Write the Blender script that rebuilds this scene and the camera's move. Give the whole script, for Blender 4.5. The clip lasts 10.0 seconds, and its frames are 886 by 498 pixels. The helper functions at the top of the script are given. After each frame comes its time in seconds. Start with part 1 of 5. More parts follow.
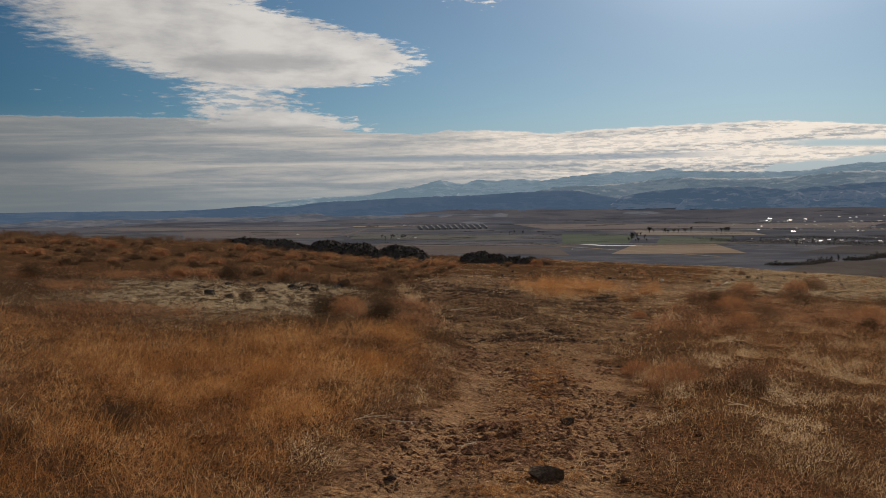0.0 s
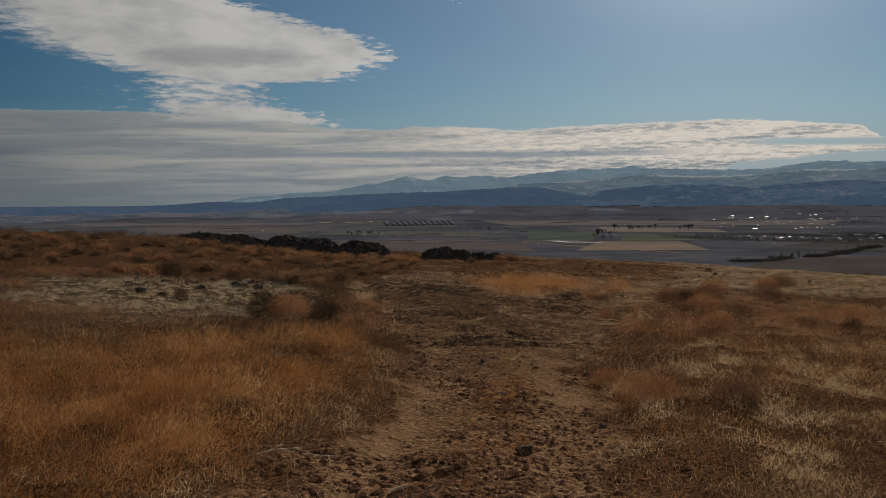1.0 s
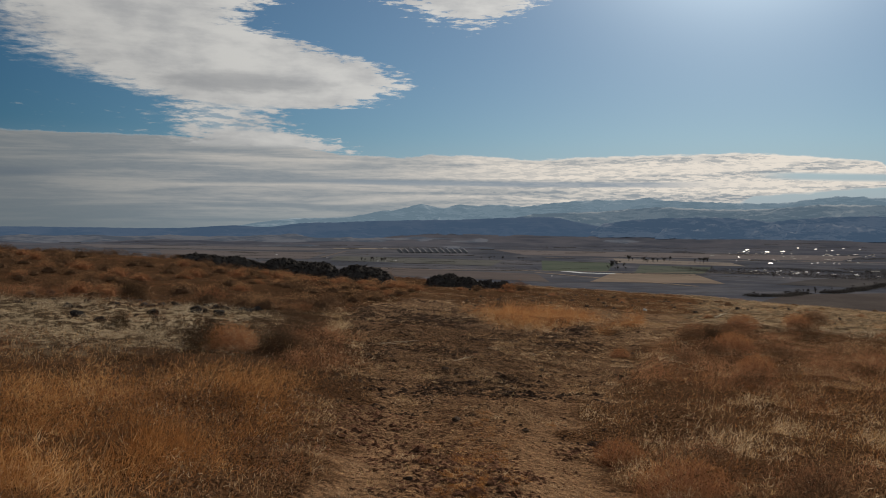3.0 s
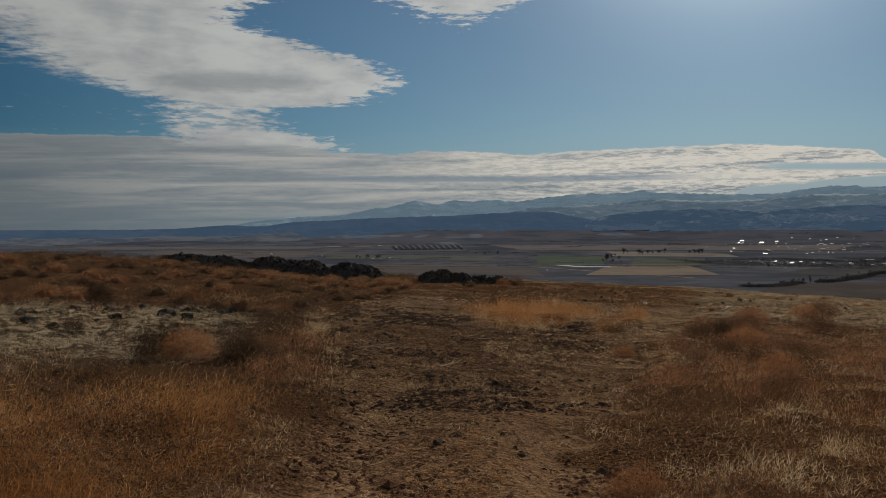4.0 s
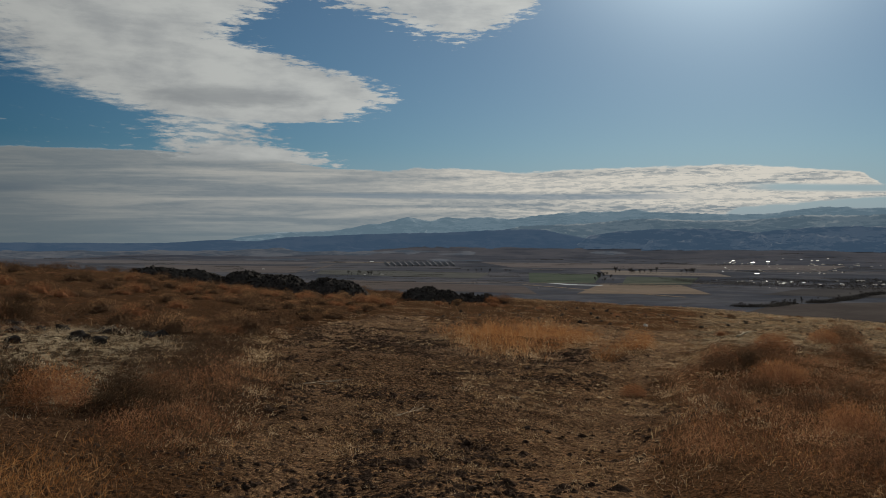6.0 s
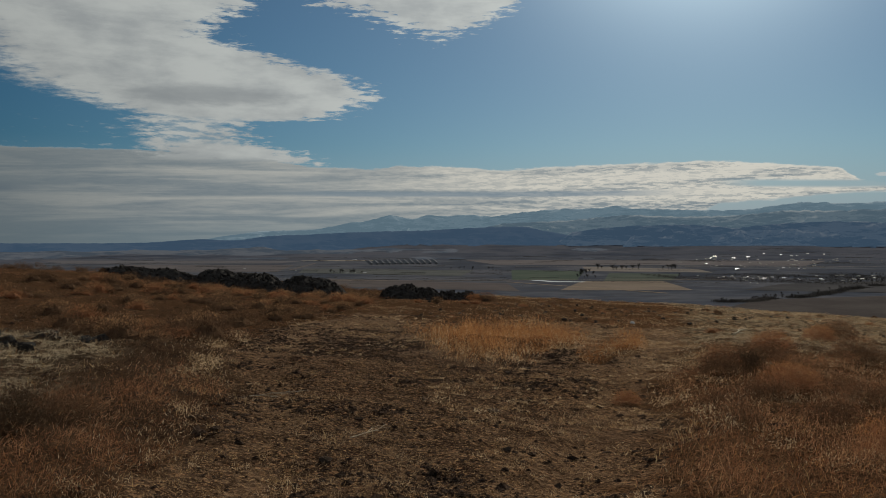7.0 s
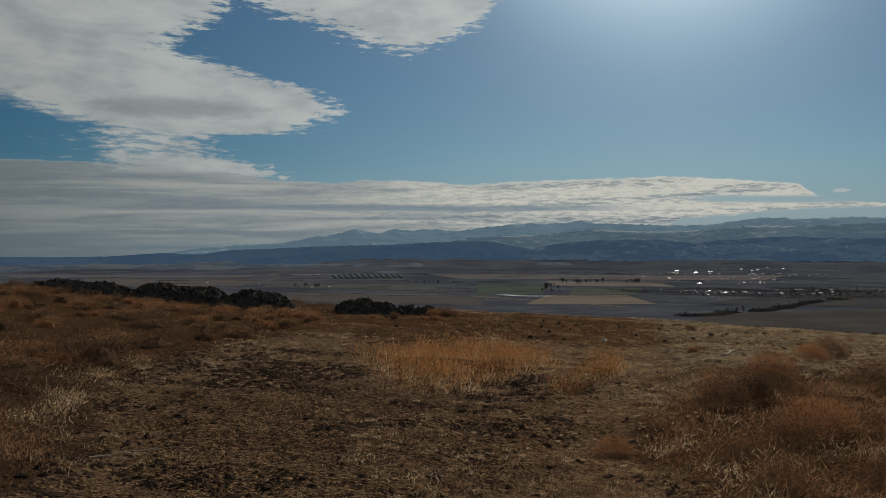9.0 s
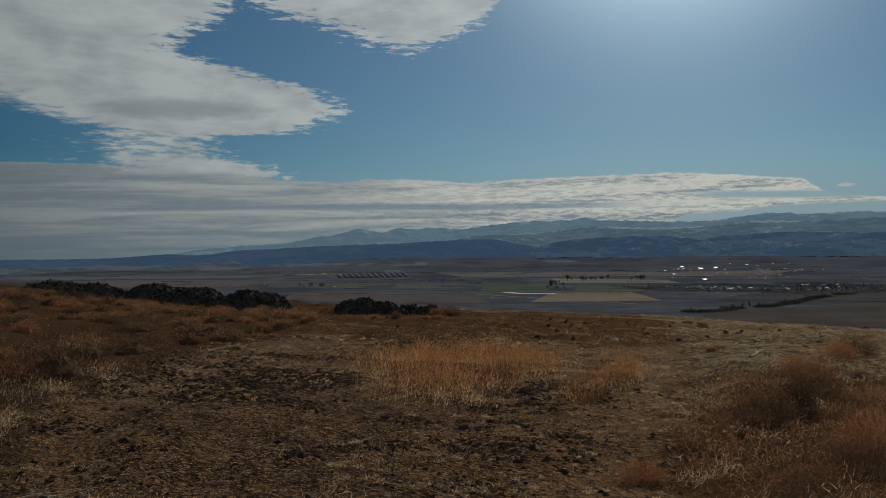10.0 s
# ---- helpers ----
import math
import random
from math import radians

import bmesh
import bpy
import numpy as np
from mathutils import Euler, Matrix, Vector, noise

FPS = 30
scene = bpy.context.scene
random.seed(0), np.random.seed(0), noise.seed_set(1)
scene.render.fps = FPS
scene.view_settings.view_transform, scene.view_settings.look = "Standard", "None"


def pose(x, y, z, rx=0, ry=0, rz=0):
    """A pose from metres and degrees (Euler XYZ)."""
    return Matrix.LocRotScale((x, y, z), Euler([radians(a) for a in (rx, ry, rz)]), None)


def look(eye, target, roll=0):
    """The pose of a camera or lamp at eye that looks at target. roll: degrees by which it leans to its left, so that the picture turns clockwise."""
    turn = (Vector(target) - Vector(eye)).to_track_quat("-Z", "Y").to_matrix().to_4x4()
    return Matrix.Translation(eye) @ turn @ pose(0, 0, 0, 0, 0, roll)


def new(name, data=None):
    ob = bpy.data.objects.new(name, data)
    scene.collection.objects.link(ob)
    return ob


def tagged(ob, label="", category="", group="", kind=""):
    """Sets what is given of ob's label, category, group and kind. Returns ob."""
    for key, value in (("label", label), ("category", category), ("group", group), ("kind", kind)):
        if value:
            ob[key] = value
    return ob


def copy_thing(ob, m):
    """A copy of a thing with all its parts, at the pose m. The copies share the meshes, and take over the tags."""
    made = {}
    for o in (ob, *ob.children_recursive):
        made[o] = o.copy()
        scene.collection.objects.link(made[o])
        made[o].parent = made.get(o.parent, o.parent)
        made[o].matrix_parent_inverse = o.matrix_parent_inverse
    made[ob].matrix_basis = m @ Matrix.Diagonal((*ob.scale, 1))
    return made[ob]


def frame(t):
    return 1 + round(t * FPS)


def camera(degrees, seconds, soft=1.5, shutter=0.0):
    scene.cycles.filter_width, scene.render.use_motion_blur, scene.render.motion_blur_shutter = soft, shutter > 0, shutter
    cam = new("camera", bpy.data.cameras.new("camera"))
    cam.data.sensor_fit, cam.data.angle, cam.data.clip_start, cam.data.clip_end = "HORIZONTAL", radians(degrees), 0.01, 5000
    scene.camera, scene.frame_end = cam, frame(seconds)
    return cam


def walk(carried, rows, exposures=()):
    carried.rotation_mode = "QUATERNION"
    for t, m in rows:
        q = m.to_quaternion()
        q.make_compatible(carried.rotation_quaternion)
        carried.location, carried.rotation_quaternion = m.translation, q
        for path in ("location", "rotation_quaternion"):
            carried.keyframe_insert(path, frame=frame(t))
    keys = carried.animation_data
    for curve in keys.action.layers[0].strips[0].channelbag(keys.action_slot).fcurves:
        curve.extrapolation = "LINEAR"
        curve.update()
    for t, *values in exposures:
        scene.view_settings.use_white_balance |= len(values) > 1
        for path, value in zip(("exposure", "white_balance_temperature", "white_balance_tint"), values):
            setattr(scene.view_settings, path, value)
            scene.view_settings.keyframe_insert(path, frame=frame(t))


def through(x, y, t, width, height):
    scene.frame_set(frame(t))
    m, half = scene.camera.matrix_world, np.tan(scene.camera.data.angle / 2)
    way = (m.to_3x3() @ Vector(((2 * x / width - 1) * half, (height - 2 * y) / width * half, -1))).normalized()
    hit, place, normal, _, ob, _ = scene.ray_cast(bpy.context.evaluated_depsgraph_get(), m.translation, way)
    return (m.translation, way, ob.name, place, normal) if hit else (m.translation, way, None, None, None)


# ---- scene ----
cam = camera(55.3, 10.0, soft=0.95)
ROWS = [
    (0.0, 0.000, 0.000, 1.600, 86.81, 0.56, -0.60),
    (0.5, 0.169, 0.729, 1.531, 87.40, 0.30, -0.56),
    (1.0, 0.298, 1.469, 1.475, 86.54, 0.33, -2.86),
    (1.5, 0.487, 2.099, 1.402, 87.42, -0.22, -3.66),
    (2.0, 0.649, 2.769, 1.345, 87.28, -0.18, -3.73),
    (2.5, 0.808, 3.444, 1.294, 87.66, -0.18, -2.93),
    (3.0, 0.933, 4.120, 1.244, 88.44, -0.82, -1.88),
    (3.2, 0.976, 4.396, 1.225, 88.13, -0.29, -2.62),
    (4.3, 1.203, 5.924, 1.119, 88.28, 0.36, -2.20),
    (4.5, 1.250, 6.204, 1.100, 88.61, 0.42, -3.24),
    (5.0, 1.417, 6.923, 1.059, 89.25, -0.25, -2.79),
    (5.2, 1.459, 7.208, 1.045, 89.46, -0.27, -2.73),
    (6.3, 1.658, 8.773, 0.971, 89.11, -0.53, -2.87),
    (6.5, 1.699, 9.056, 0.955, 88.70, -0.06, -3.66),
    (7.0, 1.845, 9.743, 0.896, 89.18, -0.00, -3.94),
    (7.5, 1.992, 10.454, 0.851, 88.71, 0.51, -4.78),
    (8.0, 2.150, 11.157, 0.806, 88.86, 0.38, -6.47),
    (8.5, 2.262, 11.741, 0.769, 90.02, -0.12, -6.34),
    (9.0, 2.368, 12.348, 0.743, 90.15, -0.09, -6.28),
    (9.5, 2.497, 13.028, 0.711, 89.44, -0.05, -5.01),
    (10.0, 2.603, 13.682, 0.677, 90.05, 0.48, -5.97),
]
EXPOSURES = [(0.0, 0.16, 6600, 12), (0.5, 0.27, 6650, 15), (1.0, -0.32, 6450, 10), (1.5, -0.11, 6500, 12), (2.0, 0.16, 6500, 13), (2.5, -0.01, 6450, 11), (3.0, 0.0, 6400, 10),
             (4.5, -0.48, 6200, 6), (5.0, -0.40, 6250, 7), (6.5, -0.27, 6200, 5), (7.0, -0.31, 6150, 4), (7.5, 0.03, 6200, 6), (8.0, -0.48, 6000, 2), (8.5, -0.45, 6050, 4),
             (9.0, -0.44, 6050, 3), (9.5, -0.41, 6000, 3), (10.0, -0.57, 5850, 1)]
walk(cam, [(t, pose(x, y, z, rx, ry, rz)) for t, x, y, z, rx, ry, rz in ROWS], EXPOSURES)

# ---- sky and sun ----
SUN_EL, SUN_AZ = 28.0, 21.5


class Nodes:
    """Short hand for wiring a node tree."""

    def __init__(self, tree):
        self.tree = tree
        tree.nodes.clear()

    def add(self, kind):
        return self.tree.nodes.new(kind)

    def put(self, socket, value):
        if isinstance(value, bpy.types.NodeSocket):
            self.tree.links.new(value, socket)
        elif value is not None:
            socket.default_value = value

    def math(self, op, a, b=None, c=None, clamp=False):
        n = self.add("ShaderNodeMath")
        n.operation, n.use_clamp = op, clamp
        for s, v in zip(n.inputs, (a, b, c)):
            self.put(s, v)
        return n.outputs[0]

    def step(self, x, lo, hi, a=0.0, b=1.0):
        n = self.add("ShaderNodeMapRange")
        n.interpolation_type = "SMOOTHSTEP"
        for s, v in zip(n.inputs, (x, lo, hi, a, b)):
            self.put(s, v)
        return n.outputs[0]

    def line(self, x, lo, hi, a=0.0, b=1.0):
        n = self.add("ShaderNodeMapRange")
        for s, v in zip(n.inputs, (x, lo, hi, a, b)):
            self.put(s, v)
        return n.outputs[0]

    def ramp(self, x, stops, mode="LINEAR"):
        n = self.add("ShaderNodeValToRGB")
        n.color_ramp.interpolation = mode
        e = n.color_ramp.elements
        while len(e) < len(stops):
            e.new(1.0)
        for k, (at, col) in zip(e, sorted(stops)):
            k.position = at
            k.color = (col, col, col, 1) if isinstance(col, float) else (*col, 1)
        self.put(n.inputs[0], x)
        return n.outputs[0]

    def curve(self, x, lo, hi, pairs, vlo, vhi):
        """A broken line y(x) through the pairs."""
        stops = [((a - lo) / (hi - lo), (b - vlo) / (vhi - vlo)) for a, b in pairs]
        return self.line(self.ramp(self.line(x, lo, hi), stops), 0.0, 1.0, vlo, vhi)

    def noise(self, vec, scale, detail=4.0, rough=0.55, kind="FBM", dist=0.0):
        n = self.add("ShaderNodeTexNoise")
        n.noise_type = kind
        self.put(n.inputs["Vector"], vec)
        n.inputs["Scale"].default_value, n.inputs["Detail"].default_value = scale, detail
        n.inputs["Roughness"].default_value, n.inputs["Distortion"].default_value = rough, dist
        return n.outputs["Fac"]

    def cells(self, vec, scale, out="Distance"):
        n = self.add("ShaderNodeTexVoronoi")
        self.put(n.inputs["Vector"], vec)
        n.inputs["Scale"].default_value = scale
        return n.outputs[out]

    def xyz(self, x=0.0, y=0.0, z=0.0):
        n = self.add("ShaderNodeCombineXYZ")
        for s, v in zip(n.inputs, (x, y, z)):
            self.put(s, v)
        return n.outputs[0]

    def mix(self, fac, a, b, mode="MIX"):
        n = self.add("ShaderNodeMix")
        n.data_type, n.blend_type = "RGBA", mode
        self.put(n.inputs[0], fac)
        for s, v in ((n.inputs[6], a), (n.inputs[7], b)):
            self.put(s, (*v, 1) if isinstance(v, tuple) else v)
        return n.outputs[2]


def build_sky():
    world = bpy.data.worlds.new("sky")
    scene.world = world
    world.use_nodes = True
    g = Nodes(world.node_tree)
    sky = g.add("ShaderNodeTexSky")
    sky.sky_type, sky.sun_disc = "NISHITA", False
    sky.sun_elevation, sky.sun_rotation = radians(SUN_EL), radians(SUN_AZ)
    sky.altitude, sky.air_density, sky.dust_density, sky.ozone_density = 1500.0, 1.0, 0.7, 2.0
    way = g.add("ShaderNodeTexCoord").outputs["Generated"]
    sep = g.add("ShaderNodeSeparateXYZ")
    g.put(sep.inputs[0], way)
    x, y, z = sep.outputs
    az = g.math("MULTIPLY", g.math("ARCTAN2", x, y), 57.2958)
    el = g.math("MULTIPLY", g.math("ARCSINE", z), 57.2958)
    # streaky drift of the cloud edges
    streak = g.noise(g.xyz(g.math("MULTIPLY", az, 0.7), g.math("MULTIPLY", el, 3.4)), 1.0, 7.0, 0.62)
    puff = g.noise(g.xyz(g.math("MULTIPLY", az, 0.22), g.math("MULTIPLY", el, 0.5), 4.0), 1.0, 6.0, 0.55)
    fine = g.noise(g.xyz(g.math("MULTIPLY", az, 1.9), g.math("MULTIPLY", el, 9.0), 9.0), 1.0, 4.0, 0.6)
    wob = g.math("ADD", g.math("MULTIPLY", g.math("SUBTRACT", streak, 0.5), 9.0), g.math("MULTIPLY", g.math("SUBTRACT", fine, 0.5), 3.2))
    # the large cloud, bounded left and right at each height
    left = g.curve(el, 4.0, 20.0, [(4.0, -15.0), (6.1, -15.4), (7.0, -15.9), (7.8, -15.6), (8.5, -18.8), (9.2, -21.4), (10.0, -23.4), (12.1, -25.8), (14.0, -28), (20.0, -33)], -40.0, 20.0)
    right = g.curve(el, 4.0, 20.0, [(4.0, -4.0), (5.2, -5.0), (5.8, -6.9), (6.1, -8.8), (6.8, -9.3), (7.5, -9.0), (7.75, -4.6), (8.3, -2.8), (9.1, -0.8), (10.0, -1.5),
                                    (10.6, -2.6), (11.3, -5.9), (12.1, -8.6), (12.7, -11.4), (13.5, -11.4), (15.0, -8.6), (16.2, -7.8), (20.0, -6.0)], -40.0, 20.0)
    inside = g.math("MINIMUM", g.math("SUBTRACT", az, left), g.math("SUBTRACT", right, az))
    inside = g.math("MINIMUM", inside, g.math("MULTIPLY", g.math("SUBTRACT", el, 4.6), 4.0))
    cloud_a = g.step(g.math("ADD", inside, wob), g.line(az, -24.0, -10.0, -2.2, -0.8), g.line(az, -24.0, -10.0, 2.6, 1.1))
    # the neck below it is thin
    neck = g.math("MULTIPLY", g.step(el, 5.9, 6.3), g.step(el, 7.9, 7.4))
    cloud_a = g.math("MULTIPLY", cloud_a, g.math("SUBTRACT", 1.0, g.math("MULTIPLY", neck, g.step(streak, 0.58, 0.42, 0.0, 0.6))))
    # the cloud overhead
    low = g.curve(az, -12.0, 16.0, [(-12.0, 20.0), (-6.6, 16.1), (-4.7, 15.3), (-0.9, 14.5), (1.3, 13.6), (3.6, 13.2), (6.7, 13.9), (9.0, 15.2), (11.0, 18.0), (16.0, 22.0)], 4.0, 24.0)
    cloud_b = g.step(g.math("ADD", g.math("MULTIPLY", g.math("SUBTRACT", el, low), 2.2), wob), -0.4, 1.2)
    cloud_b = g.math("MULTIPLY", cloud_b, g.step(el, 21.0, 17.0))
    # the long bank over the mountains
    top = g.curve(az, -40.0, 44.0, [(-40.0, 5.2), (-21.6, 5.5), (-13.0, 5.6), (-8.7, 5.3), (-6.4, 4.95), (-5.0, 4.72), (-0.3, 4.56), (0.9, 4.83), (5.1, 4.74), (7.8, 4.5), (11.2, 4.72),
                                    (14.2, 4.8), (21.5, 4.92), (25.0, 4.68), (29.0, 4.3), (30.2, 3.5), (33.6, 2.95), (44.0, 2.8)], 0.0, 8.0)
    base = g.curve(az, -40.0, 44.0, [(-40.0, -3.0), (15.0, -2.0), (20.0, 1.0), (22.0, 2.1), (30.0, 2.7), (44.0, 2.6)], -4.0, 4.0)
    gap = g.math("MULTIPLY", g.step(g.math("ABSOLUTE", g.math("SUBTRACT", el, g.line(az, 20.0, 30.0, 3.55, 3.25))), 0.32, 0.08), g.step(az, 21.5, 25.0))
    edge = g.math("MULTIPLY", wob, 0.045)
    cloud_c = g.math("MULTIPLY", g.step(g.math("ADD", g.math("SUBTRACT", top, el), edge), -0.03, 0.10),
                     g.step(g.math("ADD", g.math("SUBTRACT", el, base), edge), -0.05, 0.15))
    cloud_c = g.math("MULTIPLY", cloud_c, g.math("SUBTRACT", 1.0, g.math("MULTIPLY", gap, 0.9)))
    # shading of the bank: long layers, brighter towards the sun
    layer = g.noise(g.xyz(g.math("MULTIPLY", az, 0.075), g.math("MULTIPLY", g.math("ADD", el, g.math("MULTIPLY", az, -0.018)), 1.25), 2.0), 1.0, 6.0, 0.56, dist=0.5)
    ripple = g.noise(g.xyz(g.math("MULTIPLY", az, 1.0), g.math("MULTIPLY", el, 5.8), 7.0), 1.0, 6.0, 0.66)
    sunny = g.step(az, -8.0, 20.0)
    lit = g.math("ADD", g.step(layer, 0.40, 0.66), g.math("MULTIPLY", g.step(ripple, 0.45, 0.54), g.line(sunny, 0.0, 1.0, 0.10, 0.75)))
    lit = g.math("ADD", lit, g.math("MULTIPLY", g.step(g.math("SUBTRACT", top, el), 1.1, 0.15), 0.22))
    bank = g.mix(g.math("MULTIPLY", lit, g.line(sunny, 0.0, 1.0, 0.50, 0.8), clamp=True), (0.335, 0.372, 0.398), (0.93, 0.845, 0.735))
    slit = g.math("MULTIPLY", g.step(g.math("ABSOLUTE", g.math("SUBTRACT", el, g.math("ADD", 2.75, g.math("MULTIPLY", layer, 0.25)))), 0.26, 0.10), g.math("MULTIPLY", g.step(az, -9.0, -2.0), g.step(az, 21.0, 15.0)))
    bank = g.mix(g.math("MULTIPLY", slit, 0.7), bank, (0.31, 0.37, 0.43))
    wedge = g.math("MULTIPLY", g.step(g.math("ABSOLUTE", g.math("SUBTRACT", el, g.math("ADD", 2.75, g.math("MULTIPLY", layer, 0.5)))), 0.42, 0.10), g.step(az, -20.5, -25.0))
    bank = g.mix(g.math("MULTIPLY", wedge, 0.65), bank, (0.16, 0.215, 0.30))
    rim = g.math("MULTIPLY", g.step(g.math("SUBTRACT", top, el), 0.26, 0.02), g.step(az, -6.0, 14.0))
    bank = g.mix(g.math("MULTIPLY", rim, 0.8), bank, (0.95, 0.87, 0.76))
    haze = g.step(el, 2.2, -0.4)
    bank = g.mix(g.math("MULTIPLY", haze, g.line(sunny, 0.0, 1.0, 0.75, 0.3)), bank, (0.24, 0.315, 0.36))
    bank = g.mix(g.step(az, -11.0, -25.0, 0.0, 0.58), bank, (0.26, 0.305, 0.33))
    soft = g.math("ADD", g.math("MULTIPLY", puff, 0.8), g.math("MULTIPLY", streak, 0.2))
    white = g.mix(g.step(soft, 0.30, 0.64), (0.54, 0.54, 0.535), (0.775, 0.76, 0.72))
    belly = g.math("ADD", g.math("POWER", g.math("DIVIDE", g.math("ADD", az, 11.5), 6.5), 2.0), g.math("POWER", g.math("DIVIDE", g.math("SUBTRACT", el, g.math("ADD", 8.9, g.math("MULTIPLY", puff, 0.5))), 0.75), 2.0))
    white = g.mix(g.step(g.math("ADD", belly, g.math("MULTIPLY", streak, 0.8)), 1.6, 0.4, 0.0, 0.7), white, (0.41, 0.415, 0.42))
    sky_col = g.math("MAXIMUM", cloud_a, cloud_b)
    wisp = g.math("MULTIPLY", g.step(streak, 0.60, 0.72), g.math("MULTIPLY", g.step(az, -12.0, -18.0), g.math("MULTIPLY", g.step(el, 5.4, 5.8), g.step(el, 8.2, 7.0))))
    sky_col = g.math("MAXIMUM", sky_col, g.math("MULTIPLY", wisp, 0.35))
    foot = g.math("MULTIPLY", g.math("MULTIPLY", g.step(el, 4.85, 5.3), cloud_a), 0.85)
    # unseen clouds added overhead and behind to raise the ambient light
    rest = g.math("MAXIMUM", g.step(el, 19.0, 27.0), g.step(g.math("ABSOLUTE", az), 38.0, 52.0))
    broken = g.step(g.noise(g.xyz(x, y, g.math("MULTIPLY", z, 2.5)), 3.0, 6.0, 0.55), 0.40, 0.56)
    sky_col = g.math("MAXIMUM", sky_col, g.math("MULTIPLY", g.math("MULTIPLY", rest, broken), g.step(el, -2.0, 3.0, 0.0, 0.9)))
    clouds = g.mix(g.math("MULTIPLY", cloud_c, g.math("SUBTRACT", 1.0, foot)), white, bank)
    scrap = g.math("ADD", g.math("POWER", g.math("DIVIDE", g.math("SUBTRACT", az, 31.5), 0.55), 2.0), g.math("POWER", g.math("DIVIDE", g.math("SUBTRACT", el, 3.78), 0.15), 2.0))
    sky_col = g.math("MAXIMUM", sky_col, g.step(g.math("ADD", scrap, g.math("MULTIPLY", wob, 0.25)), 1.1, 0.3, 0.0, 0.8))
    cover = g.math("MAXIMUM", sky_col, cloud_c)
    # haze and cloud scatter the sunlight forwards: brighter round the sun
    toward = g.add("ShaderNodeVectorMath")
    toward.operation = "DOT_PRODUCT"
    g.put(toward.inputs[0], way)
    toward.inputs[1].default_value = (math.sin(radians(SUN_AZ)) * math.cos(radians(SUN_EL)), math.cos(radians(SUN_AZ)) * math.cos(radians(SUN_EL)), math.sin(radians(SUN_EL)))
    cosine = toward.outputs["Value"]
    phase = g.line(cosine, 0.62, 0.97, 0.50, 1.04)
    glow = g.math("MULTIPLY", g.math("POWER", g.math("MAXIMUM", cosine, 0.0), 75.0), 42.0)
    bright = g.line(cosine, 0.60, 0.97, 0.62, 1.10)
    clouds = g.mix(1.0, clouds, g.xyz(bright, bright, bright), "MULTIPLY")
    blue = g.mix(1.0, sky.outputs[0], (0.86, 0.985, 1.0), "MULTIPLY")
    blue = g.mix(1.0, g.mix(1.0, blue, g.xyz(g.math("POWER", phase, 1.9), g.math("POWER", phase, 1.15), g.math("POWER", phase, 0.9)), "MULTIPLY"), g.xyz(g.math("MULTIPLY", glow, 0.90), glow, g.math("MULTIPLY", glow, 0.98)), "ADD")
    blue = g.mix(g.step(el, 6.5, 0.5, 0.0, 0.8), blue, (6.5, 7.4, 9.0))
    clear = g.add("ShaderNodeBackground")
    g.put(clear.inputs[0], blue)
    clear.inputs[1].default_value = 0.048
    cloudy = g.add("ShaderNodeBackground")
    g.put(cloudy.inputs[0], clouds)
    cloudy.inputs[1].default_value = 0.82
    both = g.add("ShaderNodeMixShader")
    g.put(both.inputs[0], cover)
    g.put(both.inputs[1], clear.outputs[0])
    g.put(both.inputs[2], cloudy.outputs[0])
    g.put(g.add("ShaderNodeOutputWorld").inputs[0], both.outputs[0])


build_sky()
sun = new("sun", bpy.data.lights.new("sun", "SUN"))
sun.data.energy, sun.data.angle, sun.data.color = 5.0, radians(0.6), (1.0, 0.90, 0.77)
sun.matrix_world = look((0, 0, 50), (-math.sin(radians(SUN_AZ)) * math.cos(radians(SUN_EL)), -math.cos(radians(SUN_AZ)) * math.cos(radians(SUN_EL)), 50 - math.sin(radians(SUN_EL))))


# ---- materials ----
def material(name, build):
    m = bpy.data.materials.new(name)
    m.use_nodes = True
    g = Nodes(m.node_tree)
    out = g.add("ShaderNodeOutputMaterial")
    g.put(out.inputs[0], build(g))
    return m


def principled(g, color, rough=0.85, metal=0.0, bump=None, strength=0.5, dist=0.02, spec=0.3):
    n = g.add("ShaderNodeBsdfPrincipled")
    g.put(n.inputs["Base Color"], (*color, 1) if isinstance(color, tuple) else color)
    g.put(n.inputs["Roughness"], rough)
    n.inputs["Metallic"].default_value = metal
    n.inputs["Specular IOR Level"].default_value = spec
    if bump is not None:
        b = g.add("ShaderNodeBump")
        b.inputs["Strength"].default_value, b.inputs["Distance"].default_value = strength, dist
        g.put(b.inputs["Height"], bump)
        g.put(n.inputs["Normal"], b.outputs[0])
    return n.outputs[0]


def matte(g, color, bump=None, strength=0.5, dist=0.02):
    """Dry earth: rough, with no sheen."""
    n = g.add("ShaderNodeBsdfDiffuse")
    n.inputs["Roughness"].default_value = 0.0
    g.put(n.inputs["Color"], color)
    if bump is not None:
        b = g.add("ShaderNodeBump")
        b.inputs["Strength"].default_value, b.inputs["Distance"].default_value = strength, dist
        g.put(b.inputs["Height"], bump)
        g.put(n.inputs["Normal"], b.outputs[0])
    return n.outputs[0]


def place(g):
    return g.add("ShaderNodeNewGeometry").outputs["Position"]


def attribute(g, name):
    n = g.add("ShaderNodeAttribute")
    n.attribute_name = name
    return n.outputs["Fac"]


